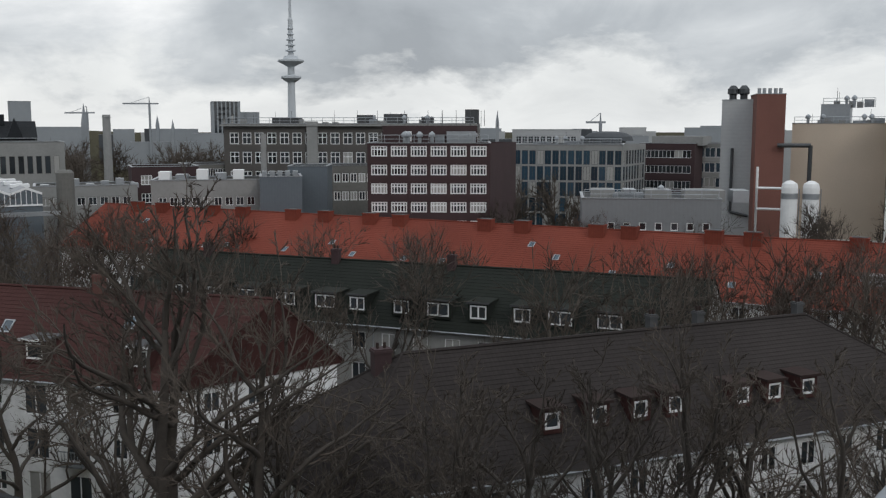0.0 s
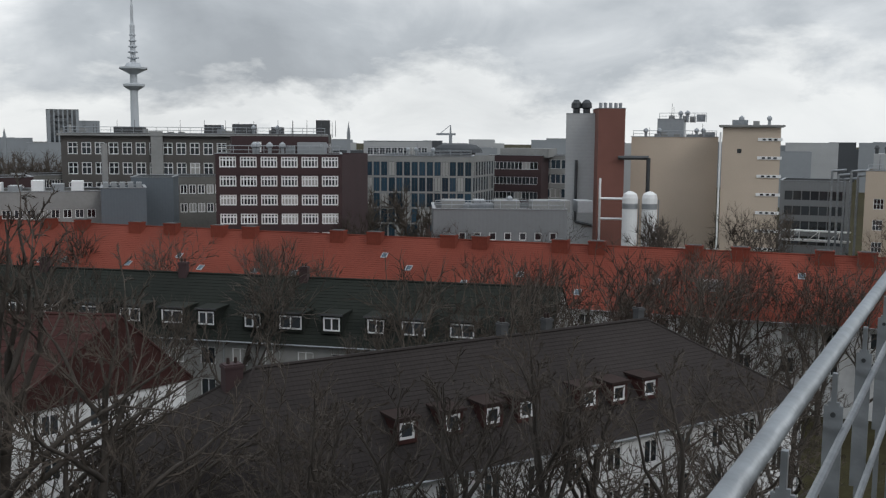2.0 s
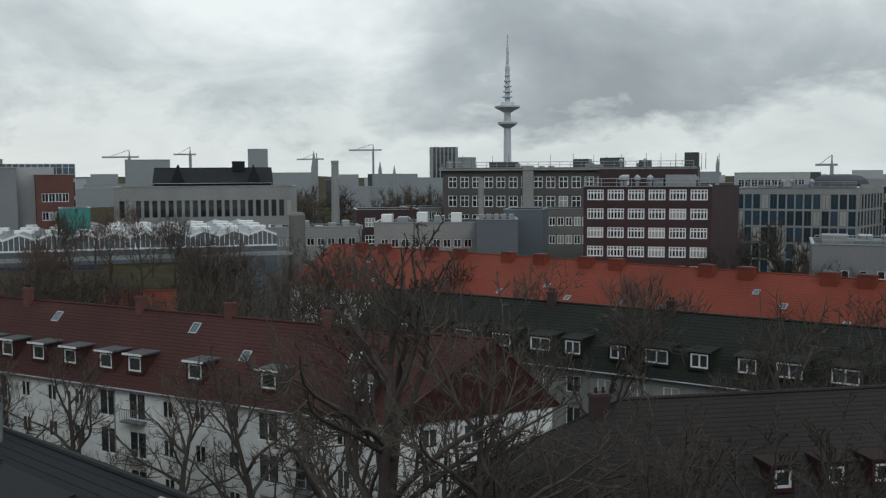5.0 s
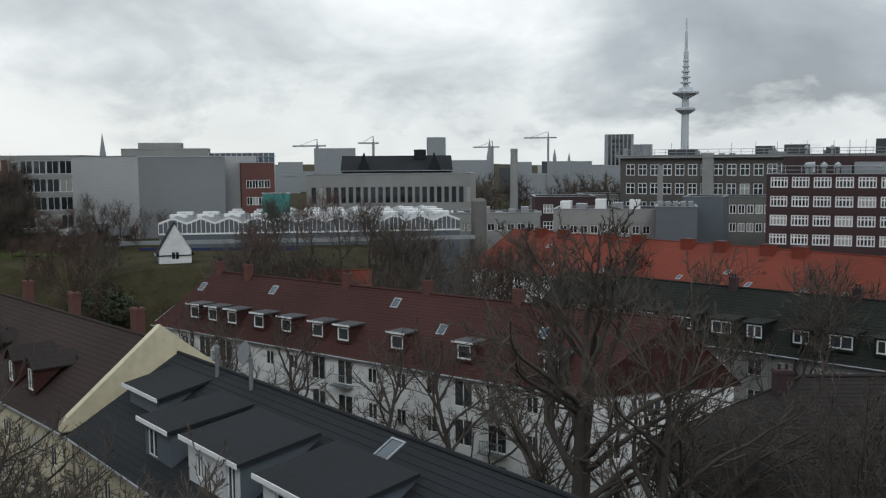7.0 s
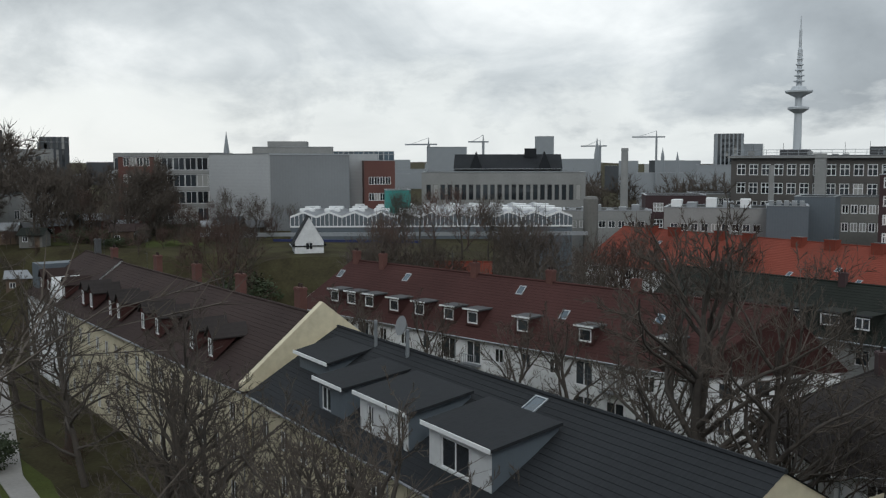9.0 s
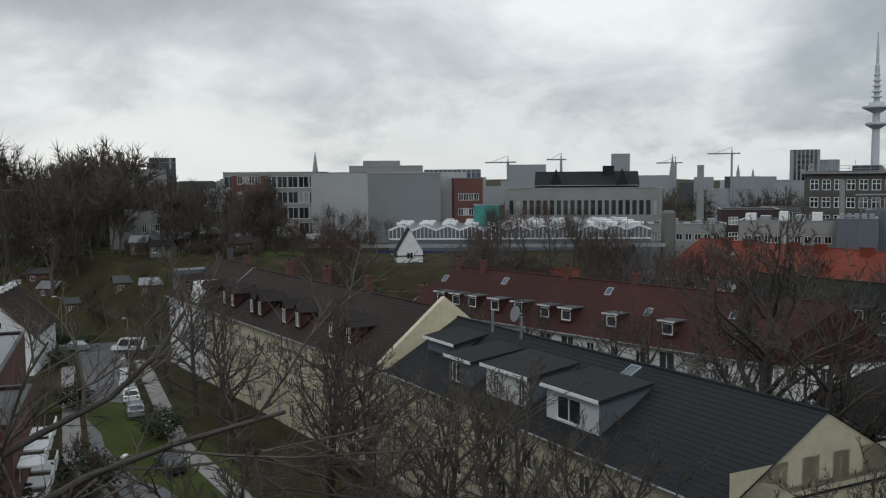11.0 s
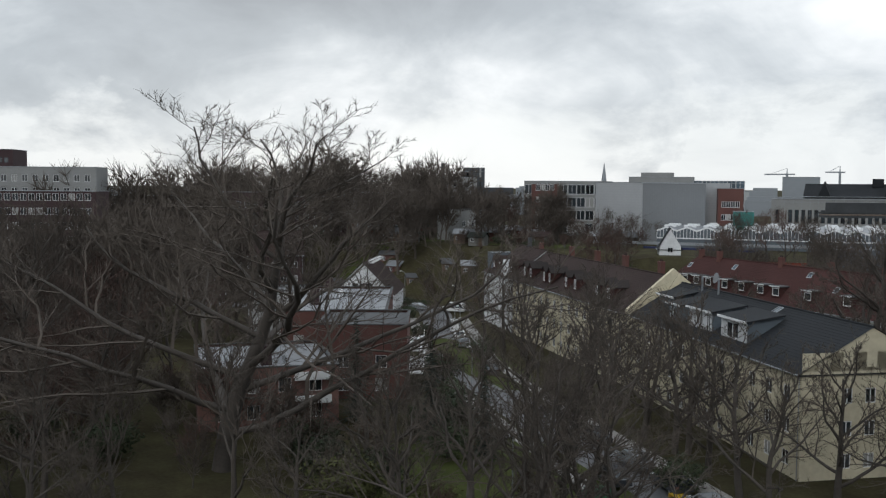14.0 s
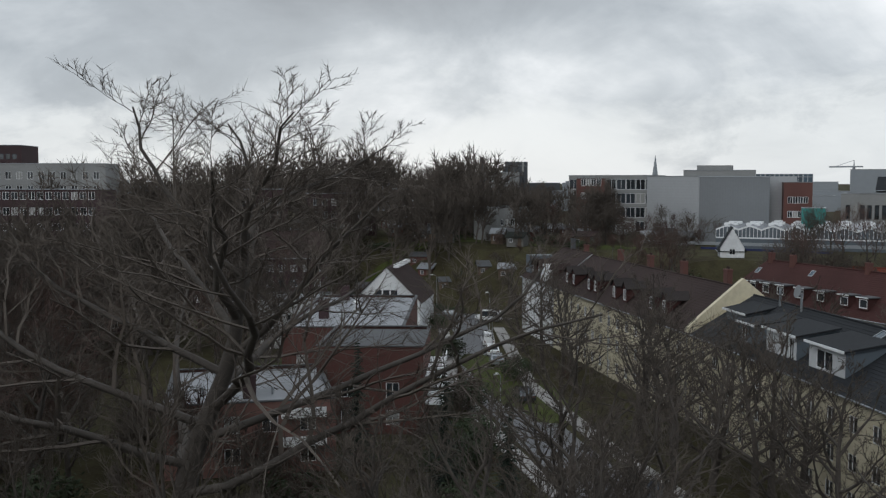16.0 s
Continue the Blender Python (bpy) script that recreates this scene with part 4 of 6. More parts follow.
pl, _ = block("roof_plant_house", "silver rooftop plant with ducts", (63.7, 164.7), (67.9, 162.7), 7, 28.4, "zinc", (), 0, category="rooftop plant")
bt, L6 = block("factory_tower", "beige brick stair tower with white window slots", (69, 149), (77.2, 145), 9, 26.8, "beige", (), 0)
part("roof_slab", G().box(-0.6, -0.6, 26.9, L6 + 0.6, 9.6, 27.2), M["concrete_lt"], bt)
for k in range(8):
    zz = 3.6 + k * 3.0
    part("window_slot", G().box(5.6, -0.12, zz, 9.4, -0.004, zz + 0.5), M["frame"], bt, "white horizontal window slot")
    for j in range(3):
        part("pane", G().box(6.3 + j * 0.9, -0.15, zz + 0.1, 6.8 + j * 0.9, -0.124, zz + 0.4), M["glass"], bt)
part("vent_hole", G().box(2.4, -0.05, 22.6, 3.1, -0.004, 23.3), M["glass"], bt)
part("pipe", G().tube((-0.3, -0.4, 1), (-0.3, -0.4, 26), 0.16, 0.16, 8), M["frame"], bt)
rt, L7 = block("factory_tower", "red brown brick factory tower with pipe", (50.7, 158.4), (55.2, 157.6), 8, 30.0, "brick_tw", (), 0)
for u in (0.5, 1.3, 2.2, 3.1, 3.9):
    part("roof_vent", G().tube((u, 1.5, 29.5), (u, 1.5, 31.0), 0.3, 0.3, 8), M["zinc"], rt)
part("duct", G().tube((3.4, -0.7, 21.6), (8.6, -0.7, 21.6), 0.35, 0.35, 8).tube((8.6, -0.7, 21.6), (8.6, -0.7, 15.4), 0.35, 0.35, 8), M["steel_dk"], rt)
lt, L8 = block("factory_tower", "pale grey clad factory tower with two dark stacks", (46.8, 165), (52.2, 162.7), 8, 29.2, "lightgrey", (), 0)
for u in (1.6, 3.4):
    part("flue", G().lathe((u, 1.5, 28.7), [(0.62, 0), (0.62, 1.4), (0.95, 1.6), (0.9, 2.4), (0.4, 3.0)], 14), M["steel_dk"], lt)
part("duct", G().tube((2.0, -0.35, 10), (2.0, -0.35, 21), 0.25, 0.25, 8).tube((2.0, -0.35, 10), (5, -0.35, 9.4), 0.25, 0.25, 8), M["steel_dk"], lt)
for cx_, cy_ in ((53.4, 149), (56.4, 148)):
    s = thing("silo", "white cylindrical silo tank with domed top", "silo", pose(cx_, cy_, 0), "silos by the factory")
    part("tank", G().lathe((0, 0, 0), [(1.25, 0), (1.25, 15.2), (1.1, 15.8), (0.5, 16.2), (0.1, 16.3)], 20), M["frame"], s)
    part("band", G().lathe((0, 0, 13.4), [(1.28, 0), (1.28, 0.9)], 20), M["zinc"], s)
    part("pipe", G().tube((1.4, -0.4, 0), (1.4, -0.4, 15), 0.08, 0.08, 6), M["steel"], s)
block("office_building", "dark glazed office behind the works", (95, 178), (106.1, 171.2), 14, 16.8, "midgrey", [(4 + 3 * k, 5.8 + 3 * k) for k in range(4)], 7, 1.5, win=dict(mullions=0, pane="glass", frame_mat="steel_dk"))
brd = thing("pipe_bridge", "white lattice pipe bridge on posts", "bridge", pose(87.6, 163.5, 0, 0, 0, heading((87.6, 163.5), (96.2, 156.8))))
part("deck", G().box(0, 0, 6.4, 12, 2, 6.7).box(0, 0, 8.2, 12, 2, 8.4), M["frame"], brd)
for k in range(7):
    part("brace", G().tube((k * 1.7, 0, 6.7), (k * 1.7 + (1.6 if k % 2 else 0.1), 0, 8.2), 0.08, 0.08, 5), M["frame"], brd)
for k in (1, 11):
    part("post", G().box(k, 0.8, 0, k + 0.3, 1.1, 6.4), M["steel"], brd)
rb, L9 = block("works_building", "beige works block with rooftop pipework", (95, 148.9), (108, 140), 12, 19.7, "beige", [(5.8, 7.6), (9.6, 11.4), (13.2, 15.0)], 5, 1.6, win=dict(mullions=2, transom=0.5))
part("rooftop_storey", G().box(1, 1.5, 19.2, 14, 9, 22.6), M["lightgrey"], rb)
for u in (1.4, 3.0, 5.5, 7.5):
    part("roof_vent", G().lathe((u, 3, 22.6), [(0.3, 0), (0.3, 0.8), (0.5, 0.9), (0.2, 1.4)], 10), M["steel_dk"], rb)
pr = thing("pipe_rack", "silver pipe rack with bent ducts", "pipe rack", pose(92.2, 154.6, 0, 0, 0, heading((92.2, 154.6), (95.5, 150.6))))
for k in range(5):
    h = 19.5 - 0.7 * (k % 3)
    part("pipe", G().tube((k * 1.1, 0, 0), (k * 1.1, 0, h), 0.22, 0.22, 8).tube((k * 1.1, 0, h), (k * 1.1 + 2.2, 0.6, h + 0.2), 0.22, 0.22, 8), M["steel"], pr)



def roof_clutter(th, L, y, z, n, seed, rail=True):
    """Edge rail, cowls, ducts and aerials on a flat works roof."""
    rng = random.Random(seed)
    if rail:
        r = G().tube((0.3, y - 0.6, z + 1.1), (L - 0.3, y - 0.6, z + 1.1), 0.05, 0.05, 5).tube((0.3, y - 0.6, z + 0.55), (L - 0.3, y - 0.6, z + 0.55), 0.04, 0.04, 5)
        for k in range(int(L / 2) + 1):
            r.tube((0.3 + k * (L - 0.6) / int(L / 2), y - 0.6, z - 0.5), (0.3 + k * (L - 0.6) / int(L / 2), y - 0.6, z + 1.1), 0.045, 0.045, 5)
        part("roof_rail", r, M["zinc"], th)
    for k in range(n):
        u, v = rng.uniform(0.8, L - 1.5), y + rng.uniform(0, 3)
        kind = rng.randrange(4)
        if kind == 0:
            part("cowl", G().lathe((u, v, z - 0.5), [(0.25, 0), (0.25, 1.3), (0.45, 1.4), (0.42, 1.8), (0.1, 2.1)], 10), M["zinc"], th)
        elif kind == 1:
            w = rng.uniform(1.2, 3.0)
            part("duct", G().box(u, v, z - 0.4, min(u + w, L - 0.4), v + 0.8, z + rng.uniform(0.4, 1.1)), M["steel"], th)
        elif kind == 2:
            part("aerial", G().tube((u, v, z - 0.5), (u, v, z + rng.uniform(1.5, 3.0)), 0.05, 0.03, 5), M["steel_dk"], th)
        else:
            part("roof_unit", G().box(u, v, z - 0.5, u + 1.0, v + 1.0, z + rng.uniform(0.3, 0.9)), M["concrete_lt"], th)


roof_clutter(bg1, L5, 1.2, 25.2, 14, 1)
roof_clutter(bt, L6, 1.0, 27.2, 4, 2, False)
roof_clutter(pl, 8.8, 1.0, 28.4, 8, 3)
roof_clutter(rb, L9, 0.9, 19.7, 8, 4)
roof_clutter(wl, L4, 1.0, 15.6, 14, 5)
roof_clutter(go, L1, 2.0, 25.2, 18, 6)
roof_clutter(bb, L2, 1.2, 22.4, 8, 7)
roof_clutter(gl, L3, 2.0, 21.4, 8, 8)
fr = thing("pipe_gantry", "white steel pipe gantry beside the silos", "gantry", pose(49.8, 153.9, 0, 0, 0, -20))
for a, b in (((0, 0, 0), (0, 0, 14.8)), ((0, 0, 14.8), (4.2, 0, 14.8)), ((4.2, 0, 0), (4.2, 0, 14.8)), ((0, 0, 11.4), (4.2, 0, 11.4)), ((0, 0, 0), (0, 0, 18.2))):
    part("pipe", G().tube(a, b, 0.2, 0.2, 8), M["frame"], fr)

# low works in front of the offices
dk, _ = block("works_building", "dark blue-grey clad plant building", (-26.9, 133.4), (-21.1, 134.5), 8, 17.6, "bluegrey")
dk2, _ = block("works_building", "taller blue-grey clad plant building", (-24.6, 143.1), (-18.6, 143.3), 8, 18.7, "bluegrey")
for k in range(5):
    part("roof_unit", G().box(0.3 + k * 1.1, 2, 17.2, 1.0 + k * 1.1, 4, 18.3), M["zinc"], dk)
lw, _ = block("works_building", "pale low works building with roof units", (-43.3, 136.3), (-27.8, 139.2), 10, 16.9, "concrete_lt", [(13.2, 14.4)], 9, 1.1, win=OF)
for k, (u, h) in enumerate(((1, 1.2), (3.4, .8), (6.4, 1.5), (9, 1.0), (11.6, 1.4))):
    part("roof_unit", G().box(u, 1, 16.4, u + 1.6, 4, 16.9 + h), M["zinc" if k % 2 else "frame"], lw)
block("works_building", "low building with white ribbon windows", (-21.6, 156.3), (-11.8, 157.4), 8, 18.3, "concrete", [(12.5, 14.0), (15.5, 17.0)], 6, 1.1, win=dict(mullions=1, bar=0.14))
rbk, _ = block("brick_office", "red brick house with white cross windows", (-52.9, 156.8), (-42.8, 160.9), 9, 18.0, "brick_dk", [(9.0, 10.6), (12.0, 13.6), (15.0, 16.6)], 3, 1.8, win=dict(mullions=2, transom=0.5, bar=0.12))
block("works_building", "flat-roofed hall with ribbon of windows", (-47.7, 172.3), (-38.1, 176.9), 10, 17.8, "concrete", [(15.4, 17.0)], 10, 0.85, win=OF)
cm = thing("chimney_stack", "pale concrete factory chimney", "chimney", pose(-61.7, 170.6, 0))
part("shaft", G().lathe((0, 0, 0), [(0.95, 0), (0.68, 26.2), (0.75, 26.3), (0.7, 26.8)], 16), M["concrete_lt"], cm)
pm = thing("chimney_stack", "grey concrete vent chimney by the office", "chimney", pose(-28, 142.3, 0))
part("shaft", G().lathe((0, 0, 0), [(0.5, 0), (0.42, 23.6)], 12), M["concrete_lt"], pm)
tk = thing("tank", "grey cylindrical tank on the works roof", "tank", pose(-56.1, 137.3, 0))
part("shell", G().lathe((0, 0, 0), [(1.25, 0), (1.25, 18.0), (0.9, 18.4)], 16), M["concrete"], tk)
ww_, _ = block("works_building", "pale low workshop with pipes", (-63.2, 142.7), (-49.3, 148.6), 9, 15.6, "concrete_lt", [(12.6, 13.8)], 8, 1.2, win=OF)
for k in range(7):
    part("roof_unit", G().box(1 + k * 2.2, 1, 15.1, 2.2 + k * 2.2, 3, 15.8 + 0.4 * (k % 3)), M["zinc"], ww_)

# the railway-depot like hall with low saw-tooth roofs
hall = thing("market_hall", "long pale market hall with shallow gabled roof bays", "hall", pose(-97, 108.6, 0, 0, 0, heading((-97, 108.6), (-57.5, 132.6))))
LHALL = 46.2
NB = 11
bw = LHALL / NB
for k in range(NB):
    x0, x1, xm = k * bw, (k + 1) * bw, (k + 0.5) * bw
    g = G()
    z0, z1 = 15.4, 16.2
    g.poly((x0, 0, z0), (xm, 0, z1), (xm, 34, z1), (x0, 34, z0))
    g.poly((xm, 0, z1), (x1, 0, z0), (x1, 34, z0), (xm, 34, z1))
    part("roof_bay", g, M["felt"], hall)
    e = G()
    t = 0.28
    for a, b in (((x0, z0), (xm, z1)), ((xm, z1), (x1, z0))):
        e.poly((a[0], -0.1, a[1] - t), (b[0], -0.1, b[1] - t), (b[0], -0.1, b[1] + 0.06), (a[0], -0.1, a[1] + 0.06))
    e.box(x0, -0.1, 13.6, x1, -0.02, 13.85)
    for j in range(6):
        xx = x0 + bw * j / 6
        e.box(xx - 0.05, -0.08, 13.85, xx + 0.05, -0.02, z0 + (z1 - z0) * (1 - abs(j / 3 - 1)) - 0.1)
    part("gable_frame", e, M["frame"], hall, "white glazed gable frame")
    w = G()
    w.poly((x0, 0.05, 0), (x1, 0.05, 0), (x1, 0.05, z0), (xm, 0.05, z1), (x0, 0.05, z0))
    part("glazing", w, M["bluegrey"], hall)
    for y in (6, 14, 22):
        part("skylight", G().box(xm - 1.3, y, z1 - 0.35, xm + 1.3, y + 2, z1 + 0.14), M["frame"], hall)
bd = G().box(-14, -3.2, 12.4, LHALL + 2, -2.9, 13.0)
part("canopy_edge", bd, M["zinc"], hall)
solo("hoarding", G().box(0, 0, 0, 24, 0.3, 12.0), M["blue"], "dark blue hoarding wall below the hall", "hoarding", pose(-97.3, 104.6, 0, 0, 0, 21))

# grey cube building and neighbours
cub, _ = block("archive_building", "huge windowless light grey cube building", (-129, 124), (-112.5, 122), 20, 25.7, "lightgrey", skew=9)
cub2, _ = block("archive_building", "darker grey windowless flank of the cube", (-112.3, 122.1), (-101, 131), 10, 25.5, "midgrey")
ct, _ = block("rooftop_storey", "pale rooftop storeys behind the grey cube", (-129.2, 136.8), (-115.9, 146), 10, 27.2, "concrete_lt", category="rooftop plant")
part("upper_storey", G().box(3, 1, 27.2, 11, 8, 28.4), M["concrete_lt"], ct)
block("office_building", "white office with long dark window bands", (-152, 121), (-133.9, 132.4), 14, 26.0, "concrete_lt", [(12.4 + 3.4 * k, 14.9 + 3.4 * k) for k in range(4)], 9, 2.2, win=OF, margin=0.1)
block("office_building", "grey office with blue window bands", (-112.0, 141.0), (-102.0, 148.0), 12, 25.6, "lightgrey", [(11.2 + 3.1 * k, 13.9 + 3.1 * k) for k in range(5)], 6, 2.2, win=dict(mullions=1, pane="glassb"), margin=0.1)
block("brick_office", "red brick house by the cube", (-99.0, 133.0), (-94.5, 136.5), 10, 24.4, "brick", [(14 + 3 * k, 15.4 + 3 * k) for k in range(3)], 4, 1.0, win=OF)
block("brick_office", "tall red brick house behind bare trees", (-127.0, 100.0), (-123.0, 104.4), 9, 25.2, "brick", [(12 + 2.9 * k, 13.5 + 2.9 * k) for k in range(5)], 4, 1.0, win=OF)
tn, _ = block("scaffold", "building corner wrapped in teal scaffold netting", (-87.5, 122.5), (-84.0, 125.0), 5, 19.4, "teal", category="scaffold")
hw, _ = block("depot_building", "long pale concrete building with blind arcades", (-113, 177), (-79, 194), 14, 21.6, "concrete_lt", [(15.2, 18.8)], 22, 1.1, win=dict(mullions=0, frame_mat="concrete"))
dg, LDG = house("depot_building", "long building with steep dark roof and end gables", (-116, 198), (-91.5, 210), 14, 22.4, 25.8, "tile_gy", "tile_gy", category="building")
for u in (4, LDG - 6):
    part("roof_gable", G().poly((u, -0.4, 22.4), (u + 3.2, -0.4, 22.4), (u + 1.6, -0.4, 26.6)).poly((u, -0.4, 22.4), (u + 1.6, -0.4, 26.6), (u + 1.6, 6, 26.6)).poly((u + 3.2, -0.4, 22.4), (u + 1.6, 6, 26.6), (u + 1.6, -0.4, 26.6)), M["tile_gy"], dg)
part("roof_turret", G().box(18, 5, 25, 21, 8, 27.4), M["tile_gy"], dg)

# far skyline, its blue-grey facade colour paled to stand for aerial haze
FW = dict(mullions=0, frame_mat="far_dk")
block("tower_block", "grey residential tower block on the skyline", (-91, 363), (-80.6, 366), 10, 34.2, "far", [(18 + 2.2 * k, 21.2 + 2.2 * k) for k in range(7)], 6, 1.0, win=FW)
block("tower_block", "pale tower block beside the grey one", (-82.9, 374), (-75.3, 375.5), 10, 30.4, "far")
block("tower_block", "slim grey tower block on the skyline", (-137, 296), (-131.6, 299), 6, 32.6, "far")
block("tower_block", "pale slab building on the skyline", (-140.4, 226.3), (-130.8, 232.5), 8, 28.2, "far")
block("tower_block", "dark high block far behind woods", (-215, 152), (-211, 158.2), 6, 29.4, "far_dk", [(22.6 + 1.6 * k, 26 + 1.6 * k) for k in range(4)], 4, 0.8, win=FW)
block("works_building", "white hall far behind the woods", (-198, 128), (-191.9, 138.2), 8, 27.2, "concrete_lt", [(24.4, 25.6)], 6, 1.0, win=FW)
ca = thing("chimney_stack", "thin dark factory chimney on the skyline", "chimney", pose(-186, 120, 0))
part("shaft", G().lathe((0, 0, 0), [(0.7, 0), (0.5, 31.2)], 12), M["far_dk"], ca)
bw_, _ = block("apartment_block", "brown apartment tower on the hill", (-204, -6), (-198, 3.5), 10, 32.2, "brick_dk", [(24 + 2.6 * k, 25.2 + 2.6 * k) for k in range(3)], 7, 1.0, win=FW)
block("apartment_block", "pale long apartment block with balconies", (-190.4, -12.8), (-172.3, 13.8), 9, 28.0, "concrete_lt", [(16.5 + 2.8 * k, 18 + 2.8 * k) for k in range(4)], 14, 1.2, win=OF)
block("apartment_block", "brick apartment block with white balconies", (-167, -14.5), (-152.3, 7), 9, 23.0, "brick_dk", [(12.8 + 2.8 * k, 14.2 + 2.8 * k) for k in range(4)], 16, 1.2, win=OF)
block("apartment_block", "white cubic apartment house", (-186, -34), (-183.1, -23.9), 8, 26.4, "white", [(17 + 3 * k, 18.6 + 3 * k) for k in range(3)], 4, 1.4, win=OF)
for k in range(4):
    a = Vector((-196 + k * 9, 24 + k * 19))
    b = a + Vector((6.5, 15))
    block("apartment_block", "dark brick apartment block among trees", a, b, 10, 21.6 + (k % 2), "brick_dk", [(9.8 + 3 * j, 11.4 + 3 * j) for j in range(4)], 7, 1.2, win=OF)

tw = thing("television_tower", "slender concrete television tower with two platforms and antenna", "tower", pose(-68.5, 412, 0))
part("shaft", G().lathe((0, 0, 0), [(3.6, 0), (2.3, 12), (1.7, 30), (1.45, 52), (1.2, 56)], 20), M["tower"], tw)
part("lower_platform", G().lathe((0, 0, 43.6), [(1.6, 0), (3.2, 1.0), (4.3, 1.8), (4.3, 2.6), (3.0, 2.9), (1.5, 3.0)], 24), M["tower"], tw)
part("upper_platform", G().lathe((0, 0, 50.2), [(1.5, 0), (3.0, 0.9), (5.6, 2.2), (5.6, 2.9), (3.4, 3.1), (2.8, 4.6), (1.3, 4.8)], 24), M["tower"], tw)
for k in range(6):
    part("antenna_ring", G().lathe((0, 0, 56.5 + k * 2.3), [(0.9, 0), (2.3 - k * 0.25, 0.3), (2.3 - k * 0.25, 0.7), (0.9, 0.9)], 16), M["tower"], tw)
part("mast", G().lathe((0, 0, 54), [(1.1, 0), (1.0, 16), (0.62, 17), (0.55, 24), (0.3, 25), (0.22, 30.0)], 12), M["tower"], tw)


def spire(x, y, base, top, w, label):
    t = thing("church_spire", label, "church tower", pose(x, y, 0))
    w *= 0.62
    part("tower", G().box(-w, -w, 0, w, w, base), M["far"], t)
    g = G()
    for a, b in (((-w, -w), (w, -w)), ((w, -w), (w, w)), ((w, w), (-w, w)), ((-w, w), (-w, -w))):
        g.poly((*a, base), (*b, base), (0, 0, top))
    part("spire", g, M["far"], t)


spire(17, 350, 26.5, 30.4, 1.0, "slim baroque church tower on the skyline")
spire(-132.4, 344.1, 26, 33.4, 1.4, "pointed church spire on the skyline")
spire(-108.7, 353.2, 25.5, 29.2, 0.9, "small church spire on the skyline")
spire(-235, 245, 27.5, 35.0, 1.2, "thin church spire behind the woods")
spire(92, 234, 22.5, 25.5, 1.6, "stepped grey church tower roof")
spire(98, 236, 22, 26.8, 0.7, "thin church spire behind the works")
spire(-96.6, 331.2, 24, 27.4, 0.8, "small church spire on the skyline")


def crane(x, y, h, arm, ang, label):
    c = thing("tower_crane", label, "crane", pose(x, y, 0, 0, 0, ang))
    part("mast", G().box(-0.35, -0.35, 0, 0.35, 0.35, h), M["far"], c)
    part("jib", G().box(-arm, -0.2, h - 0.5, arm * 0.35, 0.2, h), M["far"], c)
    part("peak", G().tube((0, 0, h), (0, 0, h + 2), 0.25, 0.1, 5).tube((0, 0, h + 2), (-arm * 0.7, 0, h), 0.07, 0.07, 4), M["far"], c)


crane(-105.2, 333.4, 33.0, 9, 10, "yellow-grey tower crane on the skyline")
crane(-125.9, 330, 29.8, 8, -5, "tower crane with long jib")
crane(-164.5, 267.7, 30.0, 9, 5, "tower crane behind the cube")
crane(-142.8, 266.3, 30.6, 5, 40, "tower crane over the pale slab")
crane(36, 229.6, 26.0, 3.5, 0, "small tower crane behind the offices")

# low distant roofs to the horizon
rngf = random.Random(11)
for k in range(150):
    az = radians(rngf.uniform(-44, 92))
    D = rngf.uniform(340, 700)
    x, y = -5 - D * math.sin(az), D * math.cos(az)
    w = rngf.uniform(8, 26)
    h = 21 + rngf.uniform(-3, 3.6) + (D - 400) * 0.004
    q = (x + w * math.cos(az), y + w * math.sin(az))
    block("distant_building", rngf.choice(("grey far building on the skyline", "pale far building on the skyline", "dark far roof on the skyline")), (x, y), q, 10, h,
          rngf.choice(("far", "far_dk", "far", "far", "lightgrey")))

# ---------------------------------------------------------------- gallery that the view starts from
gal_ang = 52.0
GM = pose(0.17, -0.444, 0, 0, 0, gal_ang)   # x along the rail, y to the outside, rail at y = 0
RZ = 24.11
rail = thing("gallery_railing", "galvanised steel gallery railing with bolted flat posts", "railing", GM)
part("handrail", G().tube((0.45, 0, RZ), (27, 0, RZ), 0.018, 0.018, 20).mesh("handrail", M["steel"], smooth=True), None, rail)
for dy, dz in ((-0.05, 0.12), (-0.06, 0.34)):
    part("mid_rail", G().tube((0.5, dy, RZ - dz), (27, dy, RZ - dz), 0.008, 0.008, 8), M["steel"], rail)
part("infill_panel", G().box(3.2, -0.128, RZ - 1.05, 27, -0.12, RZ - 0.36), M["steel_dk"], rail, "dark perforated infill panel")
post = G()
post.box(-0.003, -0.034, -1.25, 0.003, -0.020, -0.42).box(-0.004, -0.045, -0.42, 0.004, -0.009, -0.075).box(-0.004, -0.038, -0.075, 0.004, -0.016, -0.067).box(-0.006, -0.032, -0.067, 0.006, -0.022, -0.008)
post_me = post.mesh("post", M["steel"])
bolt_me = G().lathe((0, 0, 0), [(0.009, 0), (0.009, 0.008)], 8).mesh("bolt", M["steel_dk"])
for k in range(48):
    p = part("post", post_me, None, rail, m=pose(0.6 + k * 0.55, 0, RZ))
    part("bolt", bolt_me, None, p, m=pose(-0.004, -0.027, -0.092, 0, -90, 0) @ Matrix.Diagonal((0.6, 0.6, 0.6, 1)))
bar_me = G().box(-0.006, -0.006, -1.05, 0.006, 0.006, -0.2).mesh("baluster", M["steel_dk"])
for k in range(130):
    part("baluster", bar_me, None, rail, m=pose(3.3 + k * 0.12, -0.1, RZ))
part("kick_plate", G().box(2.8, -0.05, RZ - 1.1, 27, -0.042, RZ - 0.95), M["steel_dk"], rail)
gb = thing("gallery_building", "tall dark rendered building with an open steel gallery", "building", GM)
